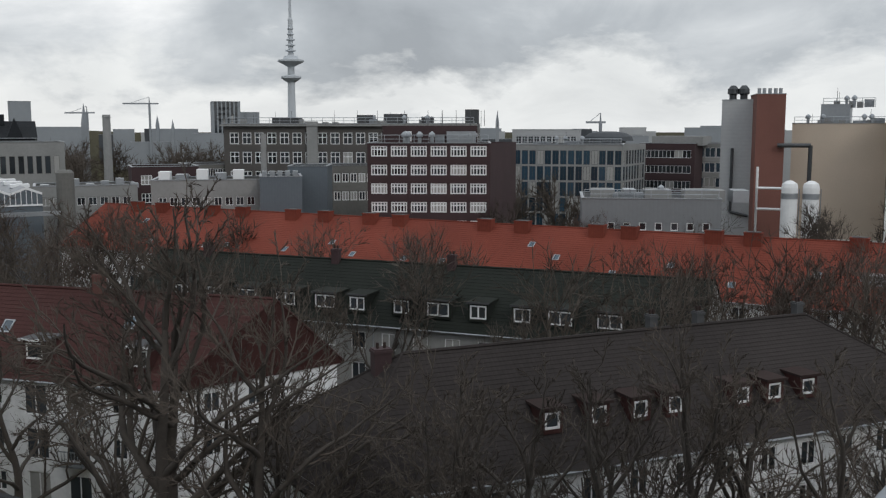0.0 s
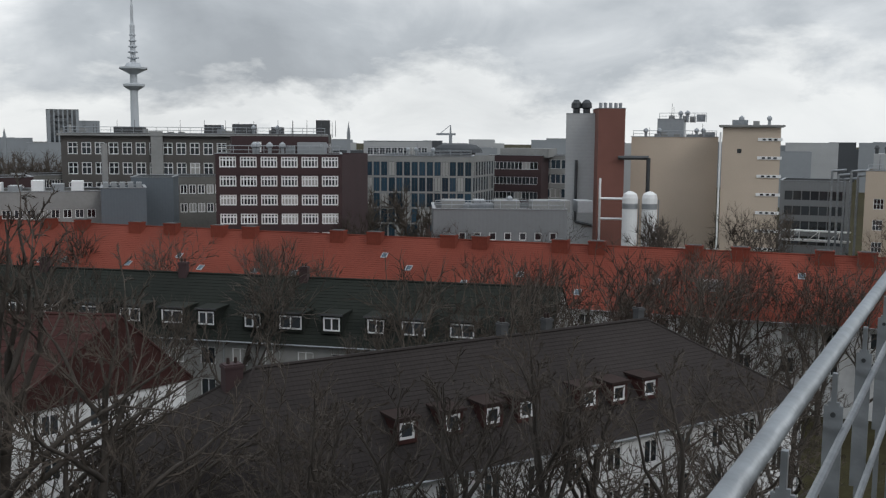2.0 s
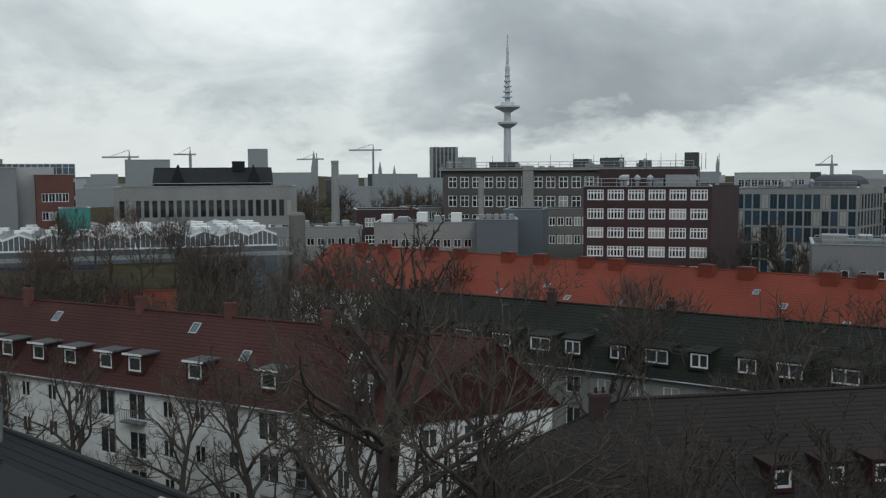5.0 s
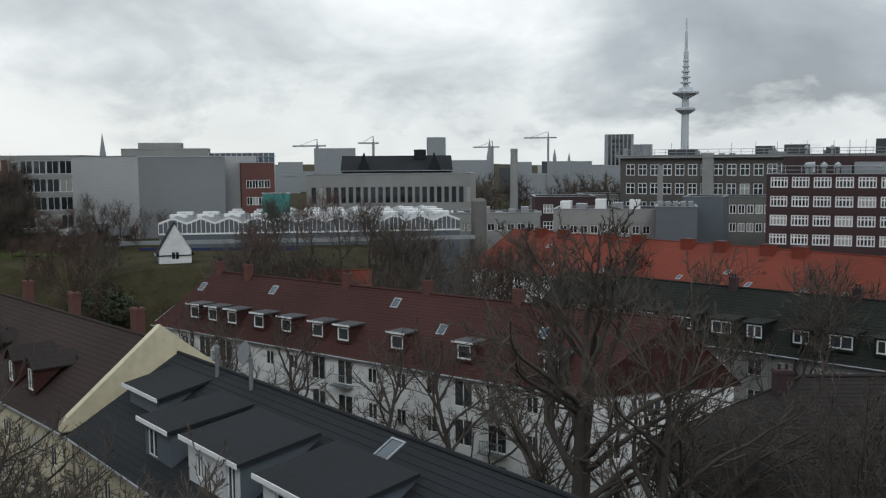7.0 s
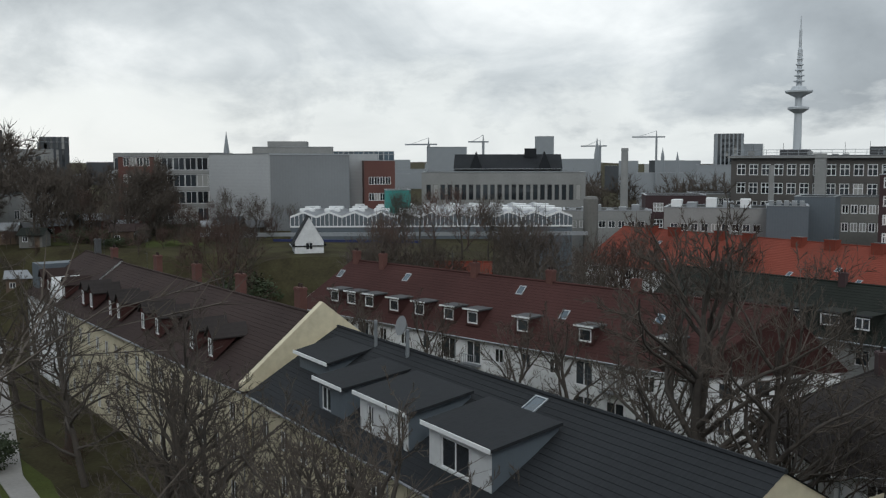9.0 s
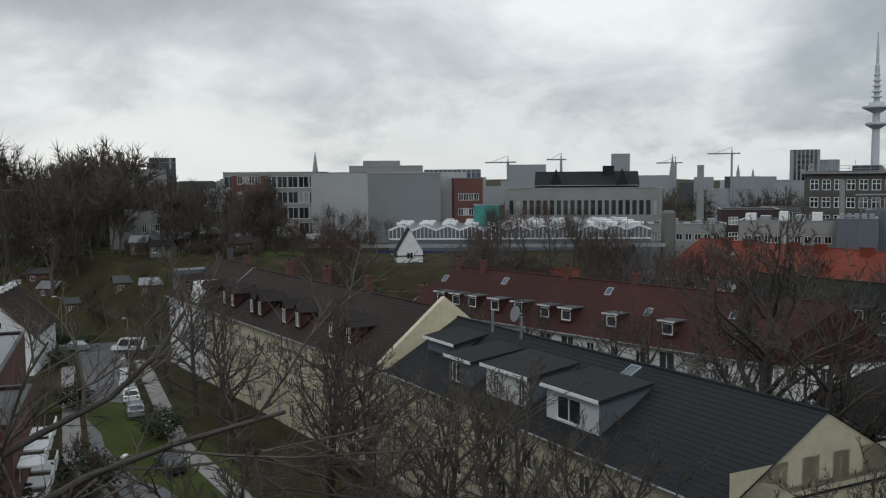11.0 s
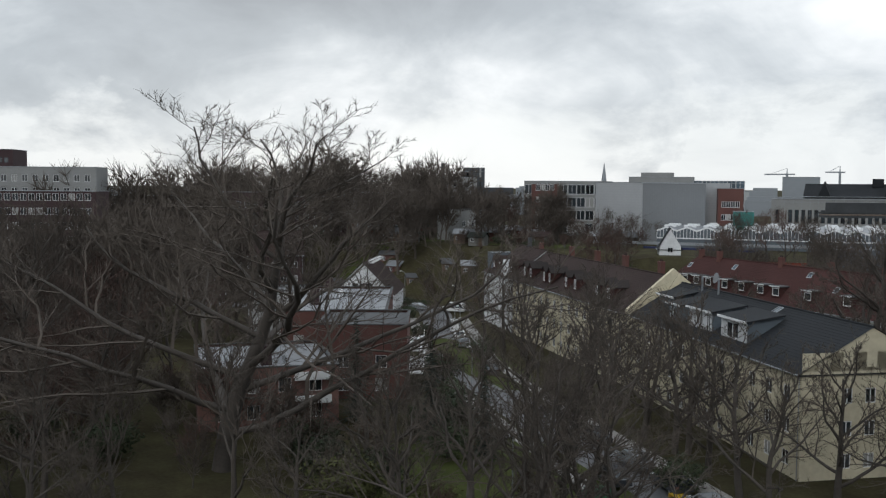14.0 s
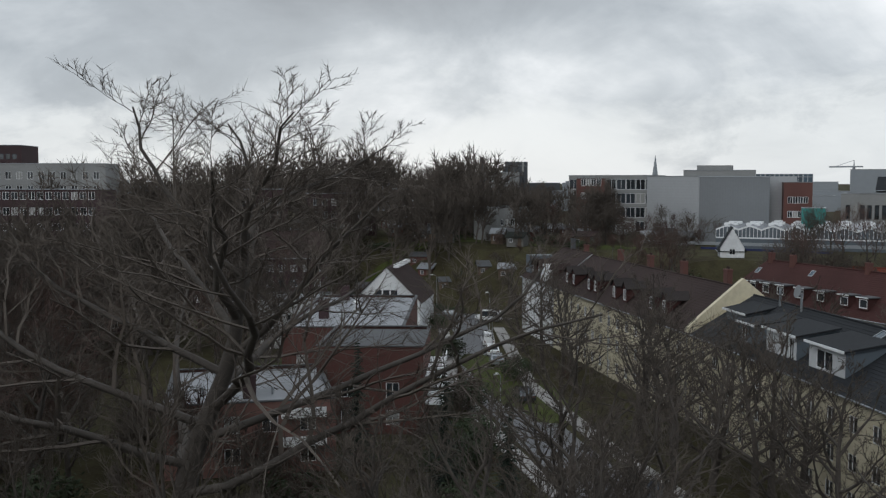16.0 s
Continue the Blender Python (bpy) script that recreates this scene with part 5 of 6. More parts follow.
part("deck_beam", G().box(2.8, -1.75, RZ - 1.3, 27, 0.02, RZ - 1.16), M["steel_dk"], gb)
plank_me = G().box(0, 0, 0, 0.135, 1.62, 0.03).mesh("plank", M["wood"])
for k in range(165):
    part("plank", plank_me, None, gb, m=pose(2.85 + k * 0.145, -1.70, RZ - 1.14))
gw = G()
facade(gw, (27, -1.75), (14.0, -1.75), 0, 31, [(1.2 + k * 2.6, 2.3 + k * 2.6, RZ - 1.1, RZ + 1.0) for k in range(4)])
gw.box(14.0, -9.0, 0, 27, -1.96, 31)
part("wall", gw, M["midgrey"], gb)
part("eaves", G().box(13.8, -9.2, 31, 27.4, -0.6, 31.4), M["felt_dk"], gb)
for k in (14.4, 20.0, 25.6):
    part("column", G().box(k, -1.62, RZ - 1.1, k + 0.14, -1.5, 30.9), M["steel_dk"], gb)
    part("lamp_box", G().box(k + 0.3, -1.74, RZ + 1.35, k + 0.6, -1.6, RZ + 1.62), M["zinc"], gb)


# ---------------------------------------------------------------- trees
def grow(seed, height, levels, trunk_r, split, spread, kids, lean=0.0, thin=1.0, clear=0.22):
    """Branch segments of one bare tree: (start, end, r0, r1, level)."""
    rng = random.Random(seed)
    segs = []

    def branch(p, d, length, r, lev):
        n = 4 if lev < 2 else 3 if lev < levels - 2 else 2 if lev < levels - 1 else 1
        q = Vector(p)
        dirn = Vector(d)
        pts = [(q.copy(), r)]
        for i in range(n):
            jit = 0.07 + 0.05 * lev
            dirn = (dirn + Vector((rng.gauss(0, jit), rng.gauss(0, jit), rng.gauss(0, jit * 0.7) + (0.12 if lev else 0.02)))).normalized()
            nq = q + dirn * (length / n)
            nr = r * (1 - 0.42 * (i + 1) / n)
            segs.append((q.copy(), nq.copy(), pts[-1][1], nr, lev))
            q = nq
            pts.append((q.copy(), nr))
            if lev < levels - 1 and (i > 0 if lev > 0 and n > 2 else (i + 1) / n > clear):
                m = kids[min(lev, len(kids) - 1)] * (1.4 if lev > 0 and n > 2 else 1.0)
                cnt = int(m / n) + (1 if rng.random() < (m / n) % 1 else 0)
                for _ in range(cnt):
                    az = rng.uniform(0, 2 * math.pi)
                    a = dirn.cross(Vector((math.cos(az), math.sin(az), 0.3))).normalized()
                    sp = spread * rng.uniform(0.65, 1.25)
                    nd = (dirn * math.cos(sp) + a * math.sin(sp)).normalized()
                    branch(q, nd, length * split * rng.uniform(0.7, 1.15), nr * 0.62, lev + 1)
        if lev < levels - 1:
            for _ in range(2):
                az = rng.uniform(0, 2 * math.pi)
                a = dirn.cross(Vector((math.cos(az), math.sin(az), 0.3))).normalized()
                nd = (dirn * math.cos(spread * 0.5) + a * math.sin(spread * 0.5)).normalized()
                branch(q, nd, length * split * rng.uniform(0.8, 1.1), pts[-1][1] * 0.8, lev + 1)

    branch((0, 0, 0), (lean, 0, 1), height * 0.42, trunk_r, 0)
    top = max(s[1].z for s in segs)
    k = height / top
    return [(a * k, b * k, ra * thin, rb * thin, lev) for a, b, ra, rb, lev in segs]


def tree_meshes(seed, height=18, levels=5, trunk_r=0.26, split=0.62, spread=0.75, kids=(5, 4, 4, 4), cut=2, bark="bark", twig="twig", min_r=0.011, **kw):
    a, b = G(), G()
    for p, q, ra, rb, lev in grow(seed, height, levels, trunk_r, split, spread, kids, **kw):
        ra, rb = max(ra, min_r), max(rb, min_r * 0.75)
        g = a if lev < cut else b
        if lev < levels - 1:
            g.tube(p, q, ra, rb, 6 if lev < 1 else 5 if lev < 2 else 3, caps=False)
        else:
            d = (q - p).normalized()
            s = d.cross(Vector((0.3, 0.5, 0.81))).normalized() * ra
            w = d.cross(s)
            k = len(g.v)
            g.v += [tuple(p + s), tuple(p - s * 0.5 + w * 0.87), tuple(p - s * 0.5 - w * 0.87), tuple(q)]
            g.f += [(k, k + 1, k + 3), (k + 1, k + 2, k + 3)]
            g.mi += [0, 0]
    return a.mesh("trunk", M[bark], smooth=True), b.mesh("crown", M[twig])


def near_road(x, y):
    """Distance of a plan point from the street's middle line."""
    best = 1e9
    for (ax, ay), (bx_, by_) in zip(ROAD, ROAD[1:]):
        dx, dy = bx_ - ax, by_ - ay
        t = min(max(((x - ax) * dx + (y - ay) * dy) / (dx * dx + dy * dy), 0), 1)
        best = min(best, math.hypot(x - ax - t * dx, y - ay - t * dy))
    return best


def tree(label, meshes, x, y, s=1.0, rot=0.0, group="", name="bare_tree", z=0.0, sx=1.0, here=False):
    """here: x, y are final; otherwise they are survey points."""
    x, y = (x, y) if here else site(x, y)
    if not here and (near_road(x, y) < 5.0 or math.hypot(x + 28, y + 4) < 8):
        return None   # the street and the lawn stay open
    if not here and gz(x, y) > 3:
        s *= 0.6   # low garden and orchard trees on the raised ground
    t = thing(name, label, "tree", pose(x, y, z + gz(x, y), 0, 0, rot) @ Matrix.Diagonal((s * sx, s * sx, s, 1)), group)
    part("trunk", meshes[0], None, t)
    part("crown", meshes[1], None, t)
    return t


def crown_tree(seed, H, limbs, subs, lets, twigs, r0, reach=0.55, fork=0.2, min_r=0.016, twig="twig"):
    """A bare broad tree: a forking trunk with wandering boughs, side branches, branchlets and short upturned twigs."""
    rng = random.Random(seed)
    a, b = G(), G()

    def bend(p, d, L, n, jit, lift):
        q, d, out = Vector(p), Vector(d).normalized(), [Vector(p)]
        for _ in range(n):
            d = (d + Vector((rng.gauss(0, jit), rng.gauss(0, jit), rng.gauss(0, jit * 0.8) + lift))).normalized()
            q = q + d * (L / n)
            out.append(q.copy())
        return out

    def skin(g, pts, ra, rb, n):
        m = len(pts) - 1
        for i in range(m):
            u, v = ra + (rb - ra) * i / m, ra + (rb - ra) * (i + 1) / m
            g.tube(pts[i], pts[i + 1], max(u, min_r), max(v, min_r * 0.8), n, caps=False)

    def along(pts, t):
        k = min(int(t * (len(pts) - 1)), len(pts) - 2)
        f = t * (len(pts) - 1) - k
        return pts[k].lerp(pts[k + 1], f), (pts[k + 1] - pts[k]).normalized()

    def off(d, ang):
        az = rng.uniform(0, 2 * math.pi)
        s = d.cross(Vector((math.cos(az), math.sin(az), 0.25))).normalized()
        return d * math.cos(ang) + s * math.sin(ang)

    trunk = bend((0, 0, 0), (0.03, 0, 1), H * 0.72, 9, 0.06, 0.03)
    skin(a, trunk, r0, r0 * 0.22, 8)
    for i in range(limbs):
        t = fork / 0.72 + (0.97 - fork / 0.72) * (i + rng.uniform(-0.3, 0.3)) / max(1, limbs - 1)
        t = min(max(t, 0.1), 0.98)
        p, d = along(trunk, t)
        az = i * 2.4 + rng.uniform(-0.4, 0.4)
        el = radians(84 - 62 * t + rng.uniform(-9, 9))
        L = H * reach * (1.12 - 0.62 * t) * rng.uniform(0.85, 1.15)
        lp = bend(p, (math.sin(el) * math.cos(az), math.sin(el) * math.sin(az), math.cos(el)), L, 9, 0.15, 0.05)
        lr = r0 * (0.58 - 0.3 * t)
        skin(a, lp, lr, lr * 0.2, 6)
        for j in range(subs):
            u = 0.18 + 0.82 * (j + rng.random()) / subs
            q, e = along(lp, u)
            SL = L * (0.62 - 0.34 * u) * rng.uniform(0.6, 1.15)
            sp = bend(q, off(e, rng.uniform(0.5, 1.0)), SL, 6, 0.17, 0.07)
            sr = lr * (1 - 0.8 * u) * 0.55
            skin(b, sp, sr, sr * 0.3, 4)
            for k in range(lets):
                w = 0.15 + 0.85 * (k + rng.random()) / lets
                q2, e2 = along(sp, min(w, 0.999))
                BL = SL * (0.46 - 0.2 * w) * rng.uniform(0.6, 1.2)
                bp = bend(q2, off(e2, rng.uniform(0.45, 0.95)), BL, 2, 0.18, 0.1)
                skin(b, bp, sr * 0.35, sr * 0.1, 3)
                for _ in range(twigs):
                    x, e3 = along(bp, rng.uniform(0.15, 0.999))
                    y = x + (off(e3, rng.uniform(0.4, 0.9)) + Vector((0, 0, 0.18))) * BL * rng.uniform(0.22, 0.55)
                    s = (y - x).normalized().cross(Vector((0.3, 0.5, 0.81))).normalized() * (min_r * 0.9)
                    c = (y - x).normalized().cross(s)
                    n = len(b.v)
                    b.v += [tuple(x + s), tuple(x - s * 0.5 + c * 0.87), tuple(x - s * 0.5 - c * 0.87), tuple(y)]
                    b.f += [(n, n + 1, n + 3), (n + 1, n + 2, n + 3)]
                    b.mi += [0, 0]
    return a.mesh("trunk", M["bark"], smooth=True), b.mesh("crown", M[twig])


TB = crown_tree(3, 31, 15, 10, 11, 11, 0.62, 0.66, 0.10, 0.0145)
TY = [crown_tree(21 + k, 18, 11, 7, 7, 7, 0.33, 0.50, 0.16, 0.017) for k in range(3)]
TM = [tree_meshes(41 + k, 16, 5, 0.26, 0.68, 0.78, (5.6, 3.6, 2.8, 2.9), cut=2, min_r=0.028, twig="twig" if k else "twig_red") for k in range(3)]
TS = [tree_meshes(61 + k, 5, 4, 0.06, 0.7, 0.78, (6, 5, 5), cut=1, min_r=0.022, twig="twig_red" if k == 1 else "twig", clear=0.0) for k in range(2)]
TL = [tree_meshes(51 + k, 16, 4, 0.24, 0.66, 0.72, (8, 6, 6), cut=1, min_r=0.06) for k in range(3)]
TP = tree_meshes(77, 14, 6, 0.16, 0.62, 0.5, (6, 4, 3.4, 3, 3), cut=1, min_r=0.011, bark="twig_pale", twig="twig_pale")

tree("tall bare deciduous tree with wide airy crown", TB, -40, -20, 0.97, 20, sx=1.6, here=True)
tree("bare deciduous tree beside the flat-roofed houses", TB, -66, -66, 0.72, 130)
tree("slim pale birch with hanging twigs", TP, -74, -60, 1.25, 0)
for x, y, s, r, k in ((-16.5, 27, 1.32, 0, 0), (-22, -46, 0.7, 33, 1), (-44, -62, 0.85, 140, 2), (-17, -40, 0.55, 77, 0), (-60, -36, 0.8, 260, 1), (-84, -28, 0.8, 10, 0), (-12, -58, 0.62, 200, 2), (-20, -18, 0.95, 70, 0), (-9, -24, 0.9, 190, 1), (2, 34, 0.7, 45, 2), (9.5, 33, 0.75, 170, 0), (22, 40, 0.8, 200, 1), (-10, 33, 0.8, 99, 1), (-58, 2, 0.9, 44, 2), (-39, 5, 0.8, 15, 2), (-1, -26, 0.85, 280, 2), (-28, -12, 1.0, 40, 1), (-14, -21, 0.95, 200, 2), (-43, -2, 0.9, 110, 0), (-6, -27, 0.8, 60, 1), (-64, 9, 0.85, 250, 2),
                      (-34, -9, 0.8, 300, 2), (12.5, 35.0, 0.86, 30, 1), (19.5, 37.5, 0.8, 120, 2), (3.5, 31.5, 0.62, 240, 0), (7.5, 29.0, 0.58, 90, 1), (-3, 28.0, 0.55, 10, 2),
                      (-53, 5, 0.86, 20, 1), (16, 31, 0.66, 310, 0), (-82, 14, 0.85, 30, 1)):
    tree("bare dark deciduous tree with fine twigs", TY[k], x, y, s, r, "bare yard trees", sx=1.15)
tree("broad dark bare tree beside the anthracite roof", TY[0], -12.5, 38, 1.22, 0, "bare yard trees", sx=1.3, here=True)
# trees close before the gallery, before the white row, along the yellow street front and in the near yards
for i, (x, y, s) in enumerate(((-12.2, 27.3, 1.12), (2.9, 32.5, 0.93), (5.1, 31.8, 0.9), (7.4, 31.0, 0.95), (10.6, 31.8, 1.0), (13.5, 31.4, 0.95),
                               (-26, -76, 0.7), (-37, -72, 0.75), (-47, -78, 0.75), (-52, -70, 0.8), (-58, -62, 0.8), (-44, -58, 0.75), (-3.6, -46.5, 0.95), (-1.0, -41.0, 0.92), (-13, -48, 0.8), (-6.2, -10.2, 1.14), (-2.4, -6.8, 1.05), (-13.5, -16.0, 0.95), (-9.0, -50.0, 0.8))):
    tree("bare dark deciduous tree with fine twigs", TY[i % 3], x, y, s, i * 67.0, "bare yard trees", sx=1.1)
rngy = random.Random(12)
FRONT = [(YA, YB), (YB, YC)]
for A_, B_ in FRONT:
    L_ = math.dist(A_, B_)
    dx, dy = (B_[0] - A_[0]) / L_, (B_[1] - A_[1]) / L_
    for k in range(int(L_ / 9)):
        u, o = 3 + k * 9 + rngy.uniform(-2, 2), rngy.uniform(4.5, 7.5)
        if A_ == YA and u < 19:
            continue
        tree("bare street tree before the yellow houses", TY[k % 3], A_[0] + dx * u + dy * o, A_[1] + dy * u - dx * o, rngy.uniform(0.78, 0.98), rngy.uniform(0, 360), "street trees by the yellow houses", sx=1.1, here=True)
for k, (x, y, h) in enumerate(((-1.5, 11.5, 0.92), (3.0, 16.5, 0.95), (-8.5, 9.5, 0.95), (-14.0, 13.0, 0.9), (-19.5, 15.5, 0.98), (-26.0, 19.0, 0.92), (-33.0, 22.5, 0.95), (-3.5, 6.0, 0.85), (1.5, 21.0, 0.9))):
    if near_road(x, y) > 3.4:
        tree("bare street tree before the yellow houses", TY[k % 3], x, y, h * 0.87, 40 + k * 73.0, "street trees by the yellow houses", sx=1.2, here=True)
for k, (x, y, h) in enumerate(((-25.0, 51.5, 0.8), (-31.0, 53.5, 0.72), (-39.0, 55.0, 0.78), (-46.5, 57.0, 0.7), (-54.0, 59.5, 0.75))):
    tree("bare dark tree in the yard before the white row", TY[(k + 1) % 3], x, y, h, 20 + k * 97.0, "yard trees before the white row", sx=1.2, here=True)
rngt = random.Random(4)
FAR = []   # far woods: kind, x, y, scale, turn
for x, y, s in ((10, 80, 1.0), (22, 74, 1.0), (-4, 83, 0.9), (16, 62, 0.9), (29, 62, 0.95), (-24, 90, 0.95), (35, 66, 0.9), (-40, 92, 1.05), (-52, 88, 1.1), (-60, 82, 1.1), (-46, 78, 1.05),
                (-66, 90, 1.1), (-36, 70, 1.0), (46, 55, 1.0), (55, 110, 1.1), (62, 118, 1.0), (45, 112, 1.0), (12, 112, 1.0), (20, 113, 0.9), (28, 112, 1.0), (92, 130, 0.9), (100, 128, 1.0), (5, 120, 1.0),
                (-20, -60, 1.0), (-62, -58, 1.15), (-72, -44, 1.0), (-40, -70, 1.0), (-14, 68, 0.85), (0, 63.5, 0.85), (-23, 72, 0.8), (15, 77, 1.0), (27, 69.5, 1.0), (-16, 91, 1.0), (38, 61.5, 0.9), (7, 62, 0.8), (-6, 88, 1.0),
                (-88, -30, 0.8), (-96, -20, 0.8), (-70, -52, 0.9), (-58, -56, 0.85), (-30, -66, 0.8), (-84, -62, 0.9), (-100, -45, 0.9), (-110, -30, 0.9), (-120, -50, 1.0), (-60, -70, 0.85),
                (-94, 72, 1.25), (-95, 76, 1.2), (-130, 70, 0.9), (-142, 84, 1.0), (-150, 78, 1.0), (-136, 96, 1.0), (-118, 92, 0.9)):
    tree("bare tree with dense reddish brown twigs", TM[rngt.randrange(3)], x, y, s * rngt.uniform(0.92, 1.06), rngt.uniform(0, 360), "bare trees between the houses")
for x, y, s in ((3, 61, 1.1), (9, 60, 1.1), (12, 64, 1.05), (-8, 70, 1.1), (24, 60, 1.1), (32, 64, 1.0), (20, 66, 1.1), (37, 58, 1.0), (-18, 66, 1.0), (42, 60, 1.0)):
    tree("bare tree with dense reddish brown twigs", TM[rngt.randrange(3)], x, y, s, rngt.uniform(0, 360), "bare trees between the houses")
# thickets behind the white row and round the gardens
for k in range(28):
    x, y = -34 - 46 * rngt.random(), 74 + 26 * rngt.random()
    tree("bare tree in the brown thicket behind the houses", TM[rngt.randrange(3)], x, y, rngt.uniform(0.8, 1.1), rngt.uniform(0, 360), "thicket trees")
for k in range(26):
    x, y = -104 - 34 * rngt.random(), -78 + 70 * rngt.random()
    tree("bare tree in the western yards", TM[rngt.randrange(3)], x, y, rngt.uniform(0.9, 1.25), rngt.uniform(0, 360), "western yard trees")
for k in range(70):
    x, y = -112 + 88 * rngt.random(), -88 + 44 * rngt.random()
    if x > -50 and y > -42 or (abs(x + 40) < 12 and y < -74):
        continue
    tree("leafless bushy shrub with brown twigs", TS[rngt.randrange(2)], x, y, rngt.uniform(1.0, 2.0), rngt.uniform(0, 360), "yard shrubs", "shrub")
for k in range(30):
    u = rngt.random()
    x, y = -4 - 84 * u + rngt.uniform(-3, 3), -26 + 37 * u + rngt.uniform(-2, 7)
    tree("leafless bushy shrub with brown twigs", TS[rngt.randrange(2)], x, y, rngt.uniform(0.45, 0.95), rngt.uniform(0, 360), "yard shrubs", "shrub")
for k in range(16):
    u = rngt.random()
    x, y = -122 - 44 * u + rngt.uniform(-4, 4), 101 - 18 * u + rngt.uniform(-6, 4)
    tree("bare tree before the grey cube building", TM[rngt.randrange(3)], x, y, rngt.uniform(0.5, 0.78), rngt.uniform(0, 360), "trees before the cube")
# belt of tall bare trees behind the gardens
for k in range(110):
    u = rngt.random()
    x, y = site(-150 - 85 * rngt.random() - 20 * u, -70 + 185 * u + rngt.uniform(-8, 8))
    if x > -165 and y > 95:
        x -= 30
    FAR.append((rngt.randrange(3), x, y, rngt.uniform(1.1, 1.5), rngt.uniform(0, 360)))
for k in range(46):
    az, D = radians(rngt.uniform(61, 100)), rngt.uniform(205, 300)
    x, y = 30 - D * math.sin(az), -46 + D * math.cos(az)
    FAR.append((rngt.randrange(3), x, y, (rngt.uniform(27.5, 31.5) - gz(x, y)) / 16, rngt.uniform(0, 360)))
for k in range(60):
    az, D = radians(rngt.uniform(44, 60)), rngt.uniform(170, 215)
    x, y = 5 - D * math.sin(az), -26 + D * math.cos(az)
    FAR.append((rngt.randrange(3), x, y, (rngt.uniform(23.5, 26.5) - gz(x, y)) / 16, rngt.uniform(0, 360)))
for k in range(44):
    az, D = radians(rngt.uniform(64, 86)), rngt.uniform(150, 190)
    x, y = 41 - D * math.sin(az), -58 + D * math.cos(az)
    FAR.append((rngt.randrange(3), x, y, (rngt.uniform(20.5, 24.0) - gz(x, y)) / 16, rngt.uniform(0, 360)))
for k in range(30):
    x, y = rngt.uniform(-128, -14), rngt.uniform(206, 262)
    FAR.append((rngt.randrange(3), x, y, (rngt.uniform(20.5, 23.5) - gz(x, y)) / 16, rngt.uniform(0, 360)))
for x, y, s in ((8, 150, 1.1), (13, 152, 1.15), (18, 148, 1.0), (22, 150, 0.95), (4, 140, 1.0), (-30, 112, 0.9), (66, 140, 0.9), (72, 138, 0.85), (48, 128, 0.9), (108, 135, 0.95), (114, 132, 0.9)):
    tree("bare tree with dense reddish brown twigs", TL[rngt.randrange(3)], x, y, s, rngt.uniform(0, 360), "bare trees between the houses")
for k in range(60):
    x, y = rngt.uniform(-112, -66), rngt.uniform(24, 64)
    if y > 66 - (x + 78.5) * 0.3 or (x - YA.x) * 0.289 + (y - YA.y) * 0.957 < 15:
        continue
    tree("leafless bushy shrub with brown twigs", TS[k % 2], x, y, rngt.uniform(0.9, 1.9), rngt.uniform(0, 360), "yard shrubs", "shrub")
wood_v, wood_f = [], []
far_arr = []
for trunk_me, crown_me in TL:
    vs, fs = [], []
    for me in (trunk_me, crown_me):
        o = len(vs)
        vs += [tuple(v.co) for v in me.vertices]
        fs += [tuple(o + i for i in p.vertices) for p in me.polygons]
    far_arr.append((np.array(vs), fs))
for k, x, y, s, rot in FAR:
    c, d = math.cos(radians(rot)) * s, math.sin(radians(rot)) * s
    v, fs = far_arr[k]
    o = len(wood_v)
    q = v @ np.array([[c, d, 0], [-d, c, 0], [0, 0, s]]) + np.array([x, y, gz(x, y)])
    wood_v += q.tolist()
    wood_f += [tuple(o + i for i in f) for f in fs]
wood_me = bpy.data.meshes.new("woods")
wood_me.from_pydata(wood_v, [], wood_f)
wood_me.materials.append(M["twig"])
solo("woods", wood_me, None, "dark belt of tall bare winter trees", "woods", kind="stuff")
for k in range(44):
    x, y = rngt.uniform(-152, -104), rngt.uniform(62, 102)
    tree("leafless bushy shrub with brown twigs", TS[k % 2], x, y, rngt.uniform(0.8, 1.5), rngt.uniform(0, 360), "yard shrubs", "shrub")
# shrubs and small fruit trees
for k in range(100):
    u = rngt.random()
    x, y = -96 - 87 * rngt.random(), 18 + 70 * u
    tree("small leafless garden shrub or fruit tree", TS[k % 2], x, y, rngt.uniform(0.6, 1.3), rngt.uniform(0, 360), "garden shrubs", "garden_shrub")
for x, y, s in ((-30, -30, 0.9), (-38, -27, 1.0), (-45, -20, 0.9), (-26, -43, 1.0), (-18, -52, 1.1), (-10, -46, 0.9), (-54, -10, 0.8), (-62, -4, 0.9), (-70, 0, 0.8), (-20, -8, 0.8), (-30, -3, 0.7), (-48, 8, 0.8), (-60, 16, 0.8), (-3, -18, 0.9),
                (-33, -50, 1.2), (-28, -60, 1.1), (-50, -62, 1.2), (-64, -58, 1.2), (-80, -48, 1.1), (-90, -50, 1.1), (-74, -72, 1.1), (-24, -70, 1.0), (-95, -60, 1.2), (-104, -64, 1.2), (-90, -10, 1.0), (-84, 0, .8)):
    tree("leafless bushy shrub with brown twigs", TS[rngt.randrange(2)], x, y, s, rngt.uniform(0, 360), "yard shrubs", "shrub")


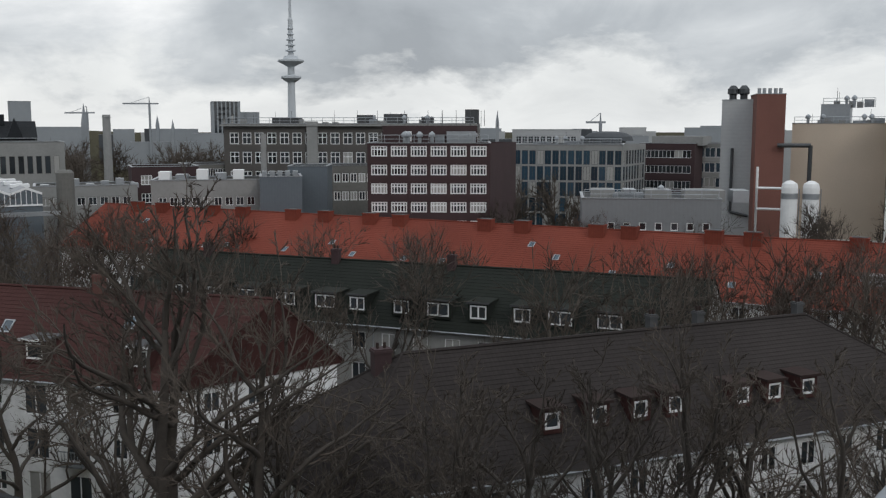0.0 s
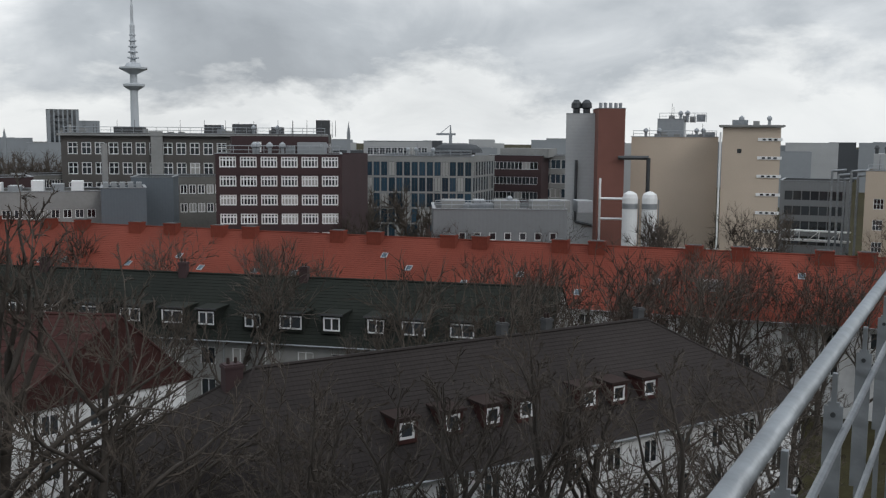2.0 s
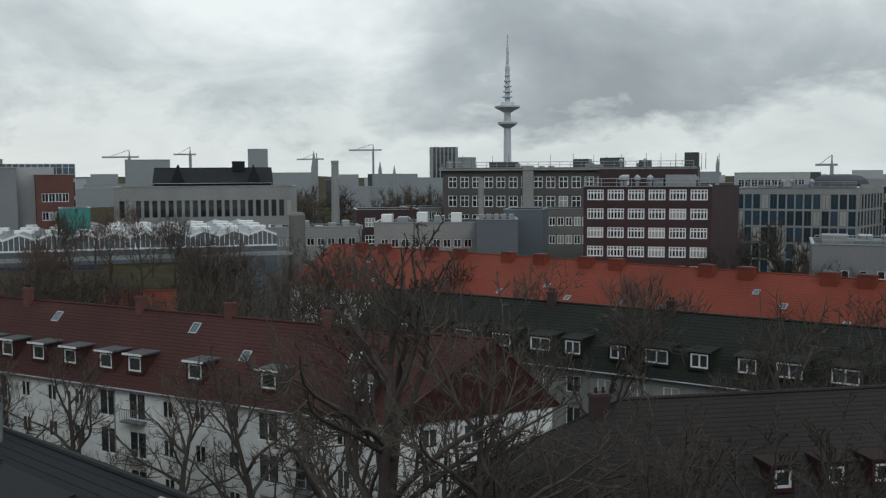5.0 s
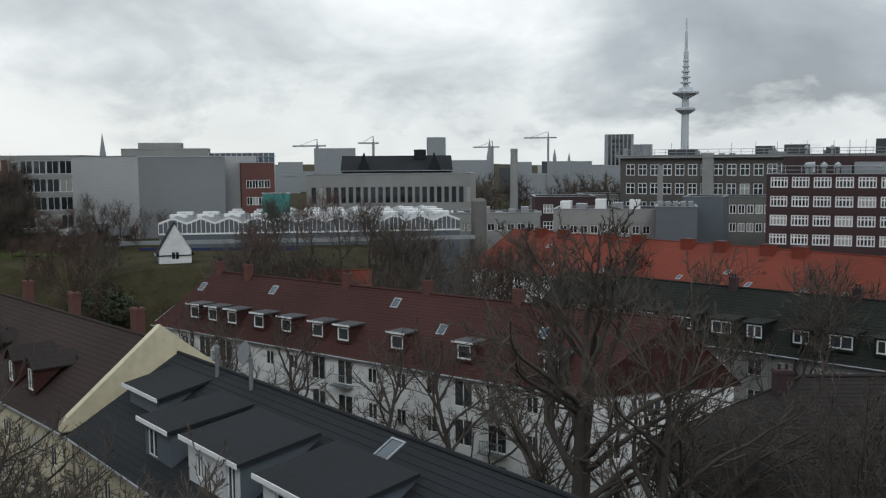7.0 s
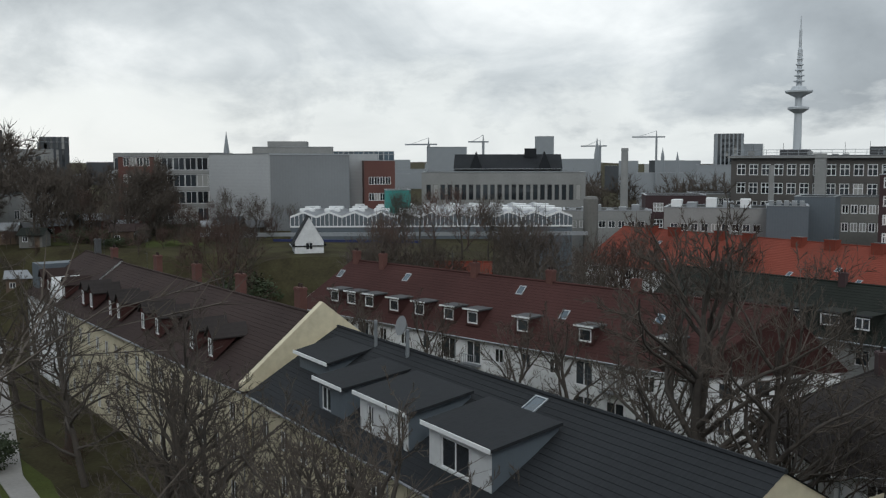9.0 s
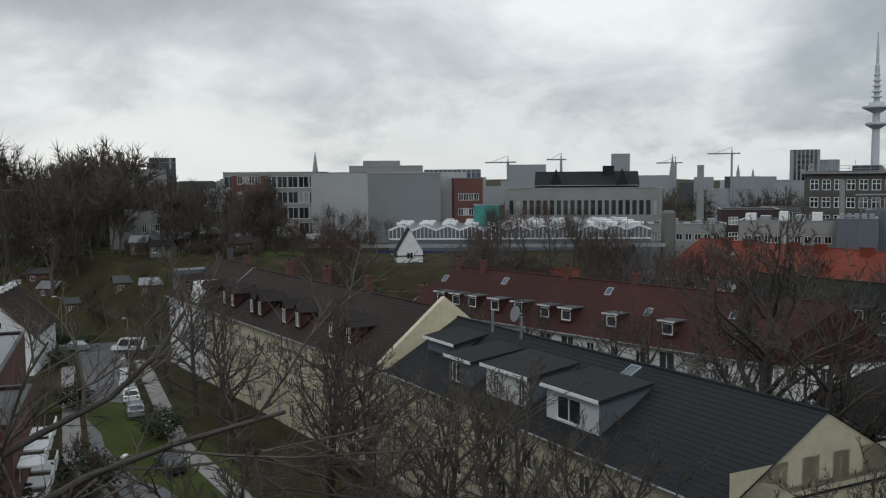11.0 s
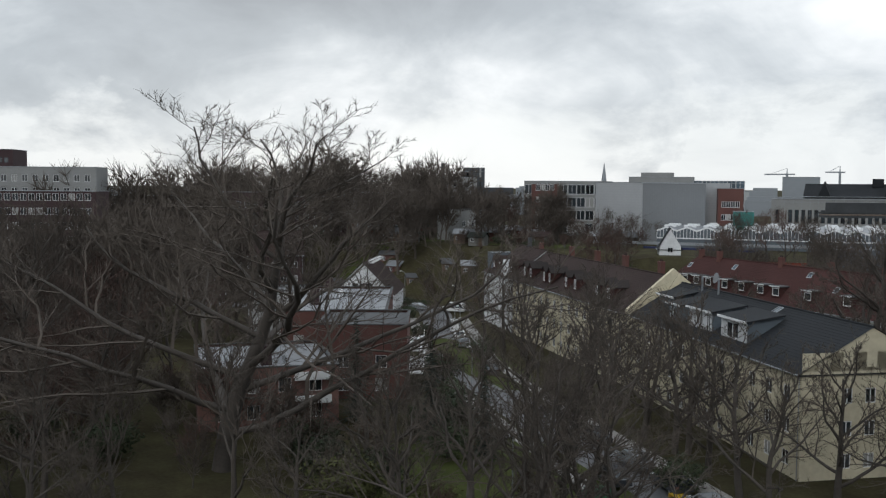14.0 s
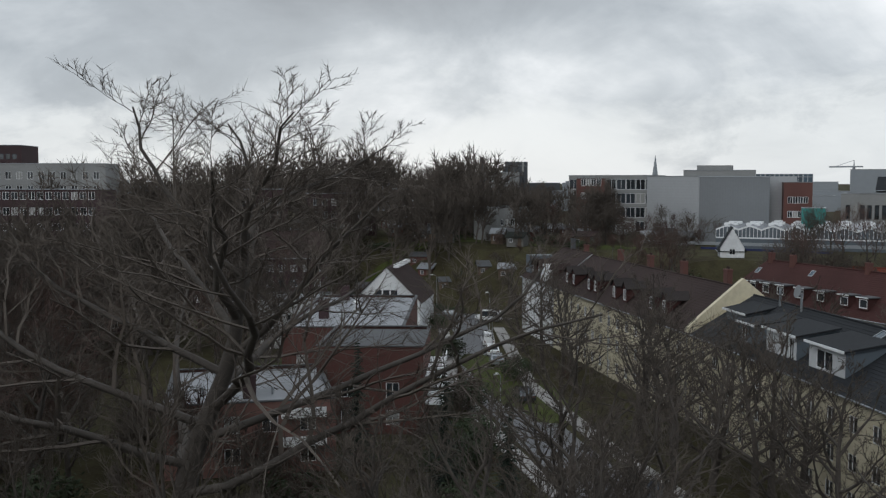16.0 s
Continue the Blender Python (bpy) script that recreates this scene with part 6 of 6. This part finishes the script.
def leaf_clump(seed, n, rx, rz, leaf, flat=0.25):
    """Many small leaf faces filling an uneven rounded shape."""
    rng = random.Random(seed)
    g = G()
    for _ in range(n):
        v = Vector((rng.gauss(0, 1), rng.gauss(0, 1), rng.gauss(0, 1))).normalized()
        r = rng.uniform(0.55, 1.0) * (1 + 0.22 * math.sin(4 * v.x + seed) * math.cos(5 * v.y) + 0.15 * math.sin(9 * v.z + v.x * 7))
        p = Vector((v.x * rx * r, v.y * rx * r, rz + v.z * rz * r * 0.98))
        a = Vector((rng.gauss(0, 1), rng.gauss(0, 1), rng.gauss(0, 0.6))).normalized()
        b = a.cross(v).normalized() if abs(a.dot(v)) < 0.95 else Vector((0, 0, 1))
        s = leaf * rng.uniform(0.6, 1.3)
        g.poly(p - a * s, p + b * s * 0.5, p + a * s, p - b * s * 0.5)
    return g


HG = [leaf_clump(k, 1700, 1.5, 1.1, 0.11).mesh("foliage", M["hedge"]) for k in range(2)]
SG = leaf_clump(9, 2400, 1.8, 1.2, 0.10).mesh("foliage", M["shrub"])
for x, y, s, me in ((-20, -46, 1.6, 0), (-17, -51, 1.9, 2), (-13, -45, 1.5, 2), (-24, -50, 1.8, 0), (-40, -15, 1.6, 1), (-46, -11, 1.5, 0), (-37, -22, 1.5, 1), (-28, -26, 1.6, 0), (-9, -53, 1.6, 2), (-68, 12, 1.5, 1),
                    (-58, -4, 1.7, 1), (-110, 20, 1.2, 0), (88, 136, 2.6, 0), (94, 134, 2.2, 1), (-94, 76, 2.8, 1), (-30, -47, 1.8, 1), (-86, 8, 1.4, 0), (-52, -66, 1.8, 0), (-40, -62, 1.8, 1), (-8, -16, 1.3, 2), (-16, -4, 1.4, 1)):
    sh = thing("evergreen_shrub", "dense evergreen shrub with small leaves" if me < 2 else "budding yellow-green shrub beside the lawn", "shrub", pose(*site(x, y), gz(*site(x, y)), 0, 0, x * 31) @ Matrix.Diagonal((s, s, s, 1)), "evergreen shrubs")
    part("foliage", HG[me] if me < 2 else SG, None, sh)
    part("stem", G().tube((0, 0, 0), (0, 0, 1.0), 0.08, 0.05, 6), M["bark"], sh)


def conifer(seed, h, r):
    rng = random.Random(seed)
    g = G()
    z = 0.08 * h
    while z < h * 0.98:
        rr = r * (1 - z / h) ** 0.85 + 0.12
        for k in range(9):
            t = rng.uniform(0, 2 * math.pi)
            d = Vector((math.cos(t), math.sin(t), rng.uniform(-0.4, -0.1)))
            L = rr * rng.uniform(0.65, 1.1)
            side = Vector((-math.sin(t), math.cos(t), 0))
            for j in range(5):
                p = Vector((0, 0, z)) + d * (L * (j + 0.6) / 5)
                w = L * 0.16 * (1.1 - j / 5)
                q = p + d * L * 0.26 - Vector((0, 0, 0.1))
                g.poly(p - side * w + Vector((0, 0, -0.14)), q, p + side * w + Vector((0, 0, -0.14)), p + Vector((0, 0, 0.05)))
        z += h * 0.022
    return g


FI = conifer(1, 15, 2.9).mesh("needles", M["fir"])
for x, y, s in ((-108, -57, 1.45), (-40, -33, 0.75), (-33, -25, 0.7), (-142, 52, 0.5), (-28, -18, 0.66)):
    c = thing("fir_tree", "dark green fir tree with drooping boughs", "tree", pose(*site(x, y), 0) @ Matrix.Diagonal((s, s, s, 1)), "fir trees")
    part("needles", FI, None, c)
    part("trunk", G().tube((0, 0, 0), (0, 0, 14.2), 0.2, 0.03, 7), M["bark"], c)

# ---------------------------------------------------------------- street lamps
for x, y, a in ((-16, -24.5, 30), (-47, -6.2, 30), (-78, 12.4, 30), (-104, 28, 30), (-134, 40, 0)):
    lp = thing("street_lamp", "grey steel street lamp with curved arm", "street lamp", pose(*site(x, y), gz(*site(x, y)), 0, 0, a), "street lamps")
    part("pole", G().tube((0, 0, 0), (0, 0, 6.2), 0.07, 0.045, 8), M["zinc"], lp)
    part("arm", G().tube((0, 0, 6.2), (0, -0.9, 6.55), 0.04, 0.035, 8), M["zinc"], lp)
    part("lamp_head", G().box(-0.12, -1.5, 6.5, 0.12, -0.85, 6.62), M["frame"], lp)
# tv aerials on the ridges
for th_, u, y, z in ((yellow_row, 8, 6, 13.5), (yellow_row, 27, 6, 13.5), (white_end, 10, 6, 13.8), (white_row, 18, 5.6, 13.6), (white_row, 42, 5.6, 13.6), (mansard, 25, 5.7, 12.8), (grey_house, 26, 6.5, 12.9)):
    part("aerial", G().tube((u, y, z), (u, y, z + 1.9), 0.025, 0.02, 5).tube((u - 0.5, y, z + 1.7), (u + 0.5, y, z + 1.7), 0.015, 0.015, 4).tube((u - 0.35, y, z + 1.45), (u + 0.35, y, z + 1.45), 0.015, 0.015, 4), M["steel_dk"], th_)

# ---------------------------------------------------------------- vehicles
def car_meshes(L=4.2, W=1.75, H=1.45, van=False):
    prof = [(0, 0.35), (0.02, 0.75), (0.95, 0.92), (1.5, H), (3.25, H), (3.95, 0.98), (L, 0.9), (L, 0.35)] if not van else \
        [(0, 0.35), (0.02, 0.95), (0.75, 1.1), (1.25, H), (L - 0.1, H), (L, 0.9), (L, 0.35)]
    body, cab = G(), G()
    n = len(prof)

    def ins(z):
        return W / 2 - (0.0 if z < 1.0 else (z - 0.95) * 0.28)

    for i in range(n - 1):
        (a, za), (b, zb) = prof[i], prof[i + 1]
        body.poly((a, -ins(za), za), (a, ins(za), za), (b, ins(zb), zb), (b, -ins(zb), zb))
    for s in (-1, 1):
        pts = [(a, s * ins(z), z) for a, z in prof]
        body.poly(*(pts if s > 0 else reversed(pts)))
    body.poly((0, -W / 2, 0.35), (L, -W / 2, 0.35), (L, W / 2, 0.35), (0, W / 2, 0.35))
    r0, r1 = (1.05, L - 0.95) if not van else (0.9, L - 0.35)
    for s in (-1, 1):
        y = s * (ins(1.2) + 0.012)
        k = (r1 - r0) / 2
        cab.poly((r0 + 0.12, y + s * 0.05, 0.98), (r0 + k, y + s * 0.05, 0.98), (r0 + k, y - s * 0.06, H - 0.1), (r0 + 0.5, y - s * 0.06, H - 0.1))
        cab.poly((r0 + k + 0.08, y + s * 0.05, 0.98), (r1, y + s * 0.05, 0.98), (r1 - 0.4, y - s * 0.06, H - 0.1), (r0 + k + 0.08, y - s * 0.06, H - 0.1))
    fx = prof[2][0]
    cab.poly((fx + 0.02, -0.7, 0.97), (fx + 0.02, 0.7, 0.97), (prof[3][0] - 0.06, 0.6, H - 0.06), (prof[3][0] - 0.06, -0.6, H - 0.06))
    cab.poly((L - 0.22, -0.68, 1.0), (L - 0.75 if not van else L - 0.06, -0.6, H - 0.1), (L - 0.75 if not van else L - 0.06, 0.6, H - 0.1), (L - 0.22 if not van else L + 0.01, 0.68, 1.0))
    wheel = G().tube((0, -0.1, 0), (0, 0.1, 0), 0.32, 0.32, 14)
    rim = G().tube((0, -0.106, 0), (0, 0.106, 0), 0.19, 0.19, 10)
    return body, cab, wheel, rim, L, W


CARS = {v: car_meshes(van=v, L=4.7 if v else 4.2, H=1.95 if v else 1.45) for v in (False, True)}


def car(label, x, y, ang, paint, van=False, name="parked_car", group="parked cars", here=False):
    b, c, w, r, L, W = CARS[van]
    x, y = (x, y) if here else site(x, y)
    t = thing(name, label, "car", pose(x, y, 0.04, 0, 0, ang), group)
    part("body", b.mesh("body", M[paint]), None, t)
    part("glazing", c.mesh("glazing", M["glass"]), None, t)
    for wx in (0.8, L - 0.85):
        for wy in (-W / 2 + 0.12, W / 2 - 0.12):
            k = part("wheel", w.mesh("wheel", M["rubber"]), None, t, m=pose(wx, wy, 0.32))
            part("rim", r.mesh("rim", M["zinc"]), None, k)
    for wy in (-0.62, 0.62):
        part("headlight", G().box(-0.03, wy - 0.16, 0.62, 0.05, wy + 0.16, 0.76), M["frame"], t)
        part("tail_light", G().box(L - 0.04, wy - 0.14, 0.7, L + 0.02, wy + 0.14, 0.86), M["brick"], t)


for x, side, p, v in ((-9.5, 2, "cars", False), (-15, 2, "card", False), (-21, 2, "cars", False), (-28.5, 2, "card", False), (-2.5, 2, "cars", False), (-84, 2, "carw", False), (-78, 2, "cars", False),
                      (-91, 2, "carw", True), (-60, 2, "card", False), (-19, -2, "card", False)):
    k = next(n for n in range(len(ROAD) - 1) if ROAD[n + 1][0] <= x <= ROAD[n][0])
    (ax, ay), (bx_, by_) = ROAD[k], ROAD[k + 1]
    y = ay + (x - ax) / (bx_ - ax) * (by_ - ay) + side * 1.1
    car("%s car parked at the kerb" % {"cars": "silver grey", "card": "dark", "carw": "white"}[p], x, y, heading(ROAD[k + 1], ROAD[k]), p, v, here=True)
car("white van parked at the street end", -114.5, 33.6, 35, "carw", True)
for k, p in enumerate(("cars", "card", "cars", "card", "carw")):
    car("%s car in the row across the street" % {"cars": "silver grey", "card": "dark", "carw": "white"}[p], -120.5 - k * 4.4, 28.5 - k * 5.2, 50 + k, p)
sk = thing("skip_container", "blue steel waste skip in the yard", "skip", pose(-7.0, 2.0, 0, 0, 0, -24))
part("hull", G().box(0, 0, 0, 3.4, 1.8, 0.12).box(0, 0, 0.12, 3.4, 0.08, 1.3).box(0, 1.72, 0.12, 3.4, 1.8, 1.3).box(0, 0.08, 0.12, 0.08, 1.72, 1.3).box(3.32, 0.08, 0.12, 3.4, 1.72, 1.3), M["bin_blue"], sk)
solo("tarpaulin", leaf_clump(3, 500, 1.3, 0.5, 0.3), M["bin_green"], "crumpled green tarpaulin over stored goods", "tarpaulin", pose(-15.0, 0.0, 0))
pg_ = G()
for k in range(6):
    pg_.box(0, k * 0.2, 0.3, 2.4, k * 0.2 + 0.14, 0.34)
pg_.box(0, 0, 0, 0.1, 1.14, 0.3).box(2.3, 0, 0, 2.4, 1.14, 0.3)
solo("timber_stack", pg_, M["yellow"], "low stack of yellow timber boards", "timber", pose(-12.0, 5.0, 0, 0, 0, -20))

# ---------------------------------------------------------------- allotment gardens
def hut(x, y, ang, w, d, h, wall, roof, label):
    x, y = site(x, y)
    t = thing("garden_hut", label, "garden hut", pose(x, y, gz(x, y) - 0.1, 0, 0, ang), "allotment huts")
    g = G()
    facade(g, (0, 0), (w, 0), 0, h, [(0.5, 1.3, 0.9, 1.7), (w - 1.2, w - 0.4, 0.02, 1.9)])
    facade(g, (w, 0), (w, d), 0, h, [])
    facade(g, (w, d), (0, d), 0, h, [])
    facade(g, (0, d), (0, 0), 0, h, [])
    g.poly((0, d, h), (0, 0, h), (0, d / 2, h + d * 0.28)).poly((w, 0, h), (w, d, h), (w, d / 2, h + d * 0.28))
    part("wall", g, M[wall], t)
    part("window", window_mesh(0.8, 0.8, 1), None, t, m=pose(0.5, 0.05, 0.9))
    part("door", G().box(w - 1.2, 0.05, 0.02, w - 0.4, 0.1, 1.9), M["wood"], t)
    r = G()
    o = 0.3
    p = h + d * 0.28 + 0.05
    e = h - o * 0.5
    for y0 in (-o, d + o):
        a, b = Vector((-o, y0, e)), Vector((w + o, y0, e))
        c, dd = Vector((w + o, d / 2, p)), Vector((-o, d / 2, p))
        tt = Vector((0, 0, 0.08))
        r.poly(a + tt, b + tt, c + tt, dd + tt).poly(a, b, b + tt, a + tt).poly(a, dd, c, b)
    part("roof", r, M[roof], t)


rngh = random.Random(8)
for k in range(46):
    u, w = rngh.random(), rngh.random()
    x, y = -126 - 92 * w, 22 + 74 * u + 18 * w
    hut(x, y, rngh.uniform(20, 75), rngh.uniform(2.6, 4.4), rngh.uniform(2.4, 3.4), rngh.uniform(2.0, 2.4), rngh.choice(("wood", "wood", "brick", "wood", "concrete")), rngh.choice(("felt", "felt_dk", "tile_br", "felt_dk", "moss")),
        "small garden hut with felt roof among shrubs")
for k in range(40):
    u, w = rngh.random(), rngh.random()
    x, y = -122 - 92 * w, 22 + 74 * u + 18 * w
    s = rngh.uniform(0.7, 1.5)
    x, y = site(x, y)
    hd = thing("garden_hedge", "clipped dark hedge between garden plots", "hedge", pose(x, y, gz(x, y), 0, 0, rngh.uniform(0, 180)) @ Matrix.Diagonal((s * 2.2, s * 0.7, s * 0.8, 1)), "garden hedges")
    part("foliage", HG[k % 2], None, hd)
    part("stem", G().tube((0, 0, 0), (0, 0, 0.8), 0.06, 0.04, 6), M["bark"], hd)
for k in range(16):
    u, w = rngh.random(), rngh.random()
    solo("lawn", patch(-124 - 80 * w, 24 + 66 * u + 18 * w, rngh.uniform(3, 7), rngh.uniform(2, 4), rngh.uniform(0, 90)), M["lawn"], "small green garden plot", "lawn", kind="structure")


def cottage(FL, FR, d, e, r, wall, roof, label):
    th, _ = house("garden_cottage", label, FL, FR, d, e, r, wall, roof, front=grid_holes(math.dist(FL, FR), 2, 0.9, [(0.9, 2.0)]), right=[(d / 2 - 0.5, d / 2 + 0.5, e - 1.2, e - 0.2)], win=W2)
    th.location.z = gz(*FL) - 0.3
    return th


cottage((-84.5, 93.5), (-81.8, 90.6), 4.0, 2.0, 5.4, "white", "tile_gy", "steep white gabled cottage in the gardens")
cottage((-72, 75.5), (-69.6, 73.2), 4.0, 2.2, 4.6, "white", "moss", "small white gabled cottage by hedges")
cottage((-57, 86), (-50.5, 89), 5.0, 2.6, 5.6, "white", "tile_or", "small white house with red tiled roof")
block("villa", "pale old villa behind bare trees", (-137, 86), (-136.4, 94.4), 9, 18.9, "concrete_lt", [(12.4, 13.8), (15.0, 16.4)], 5, 0.9, win=OF)
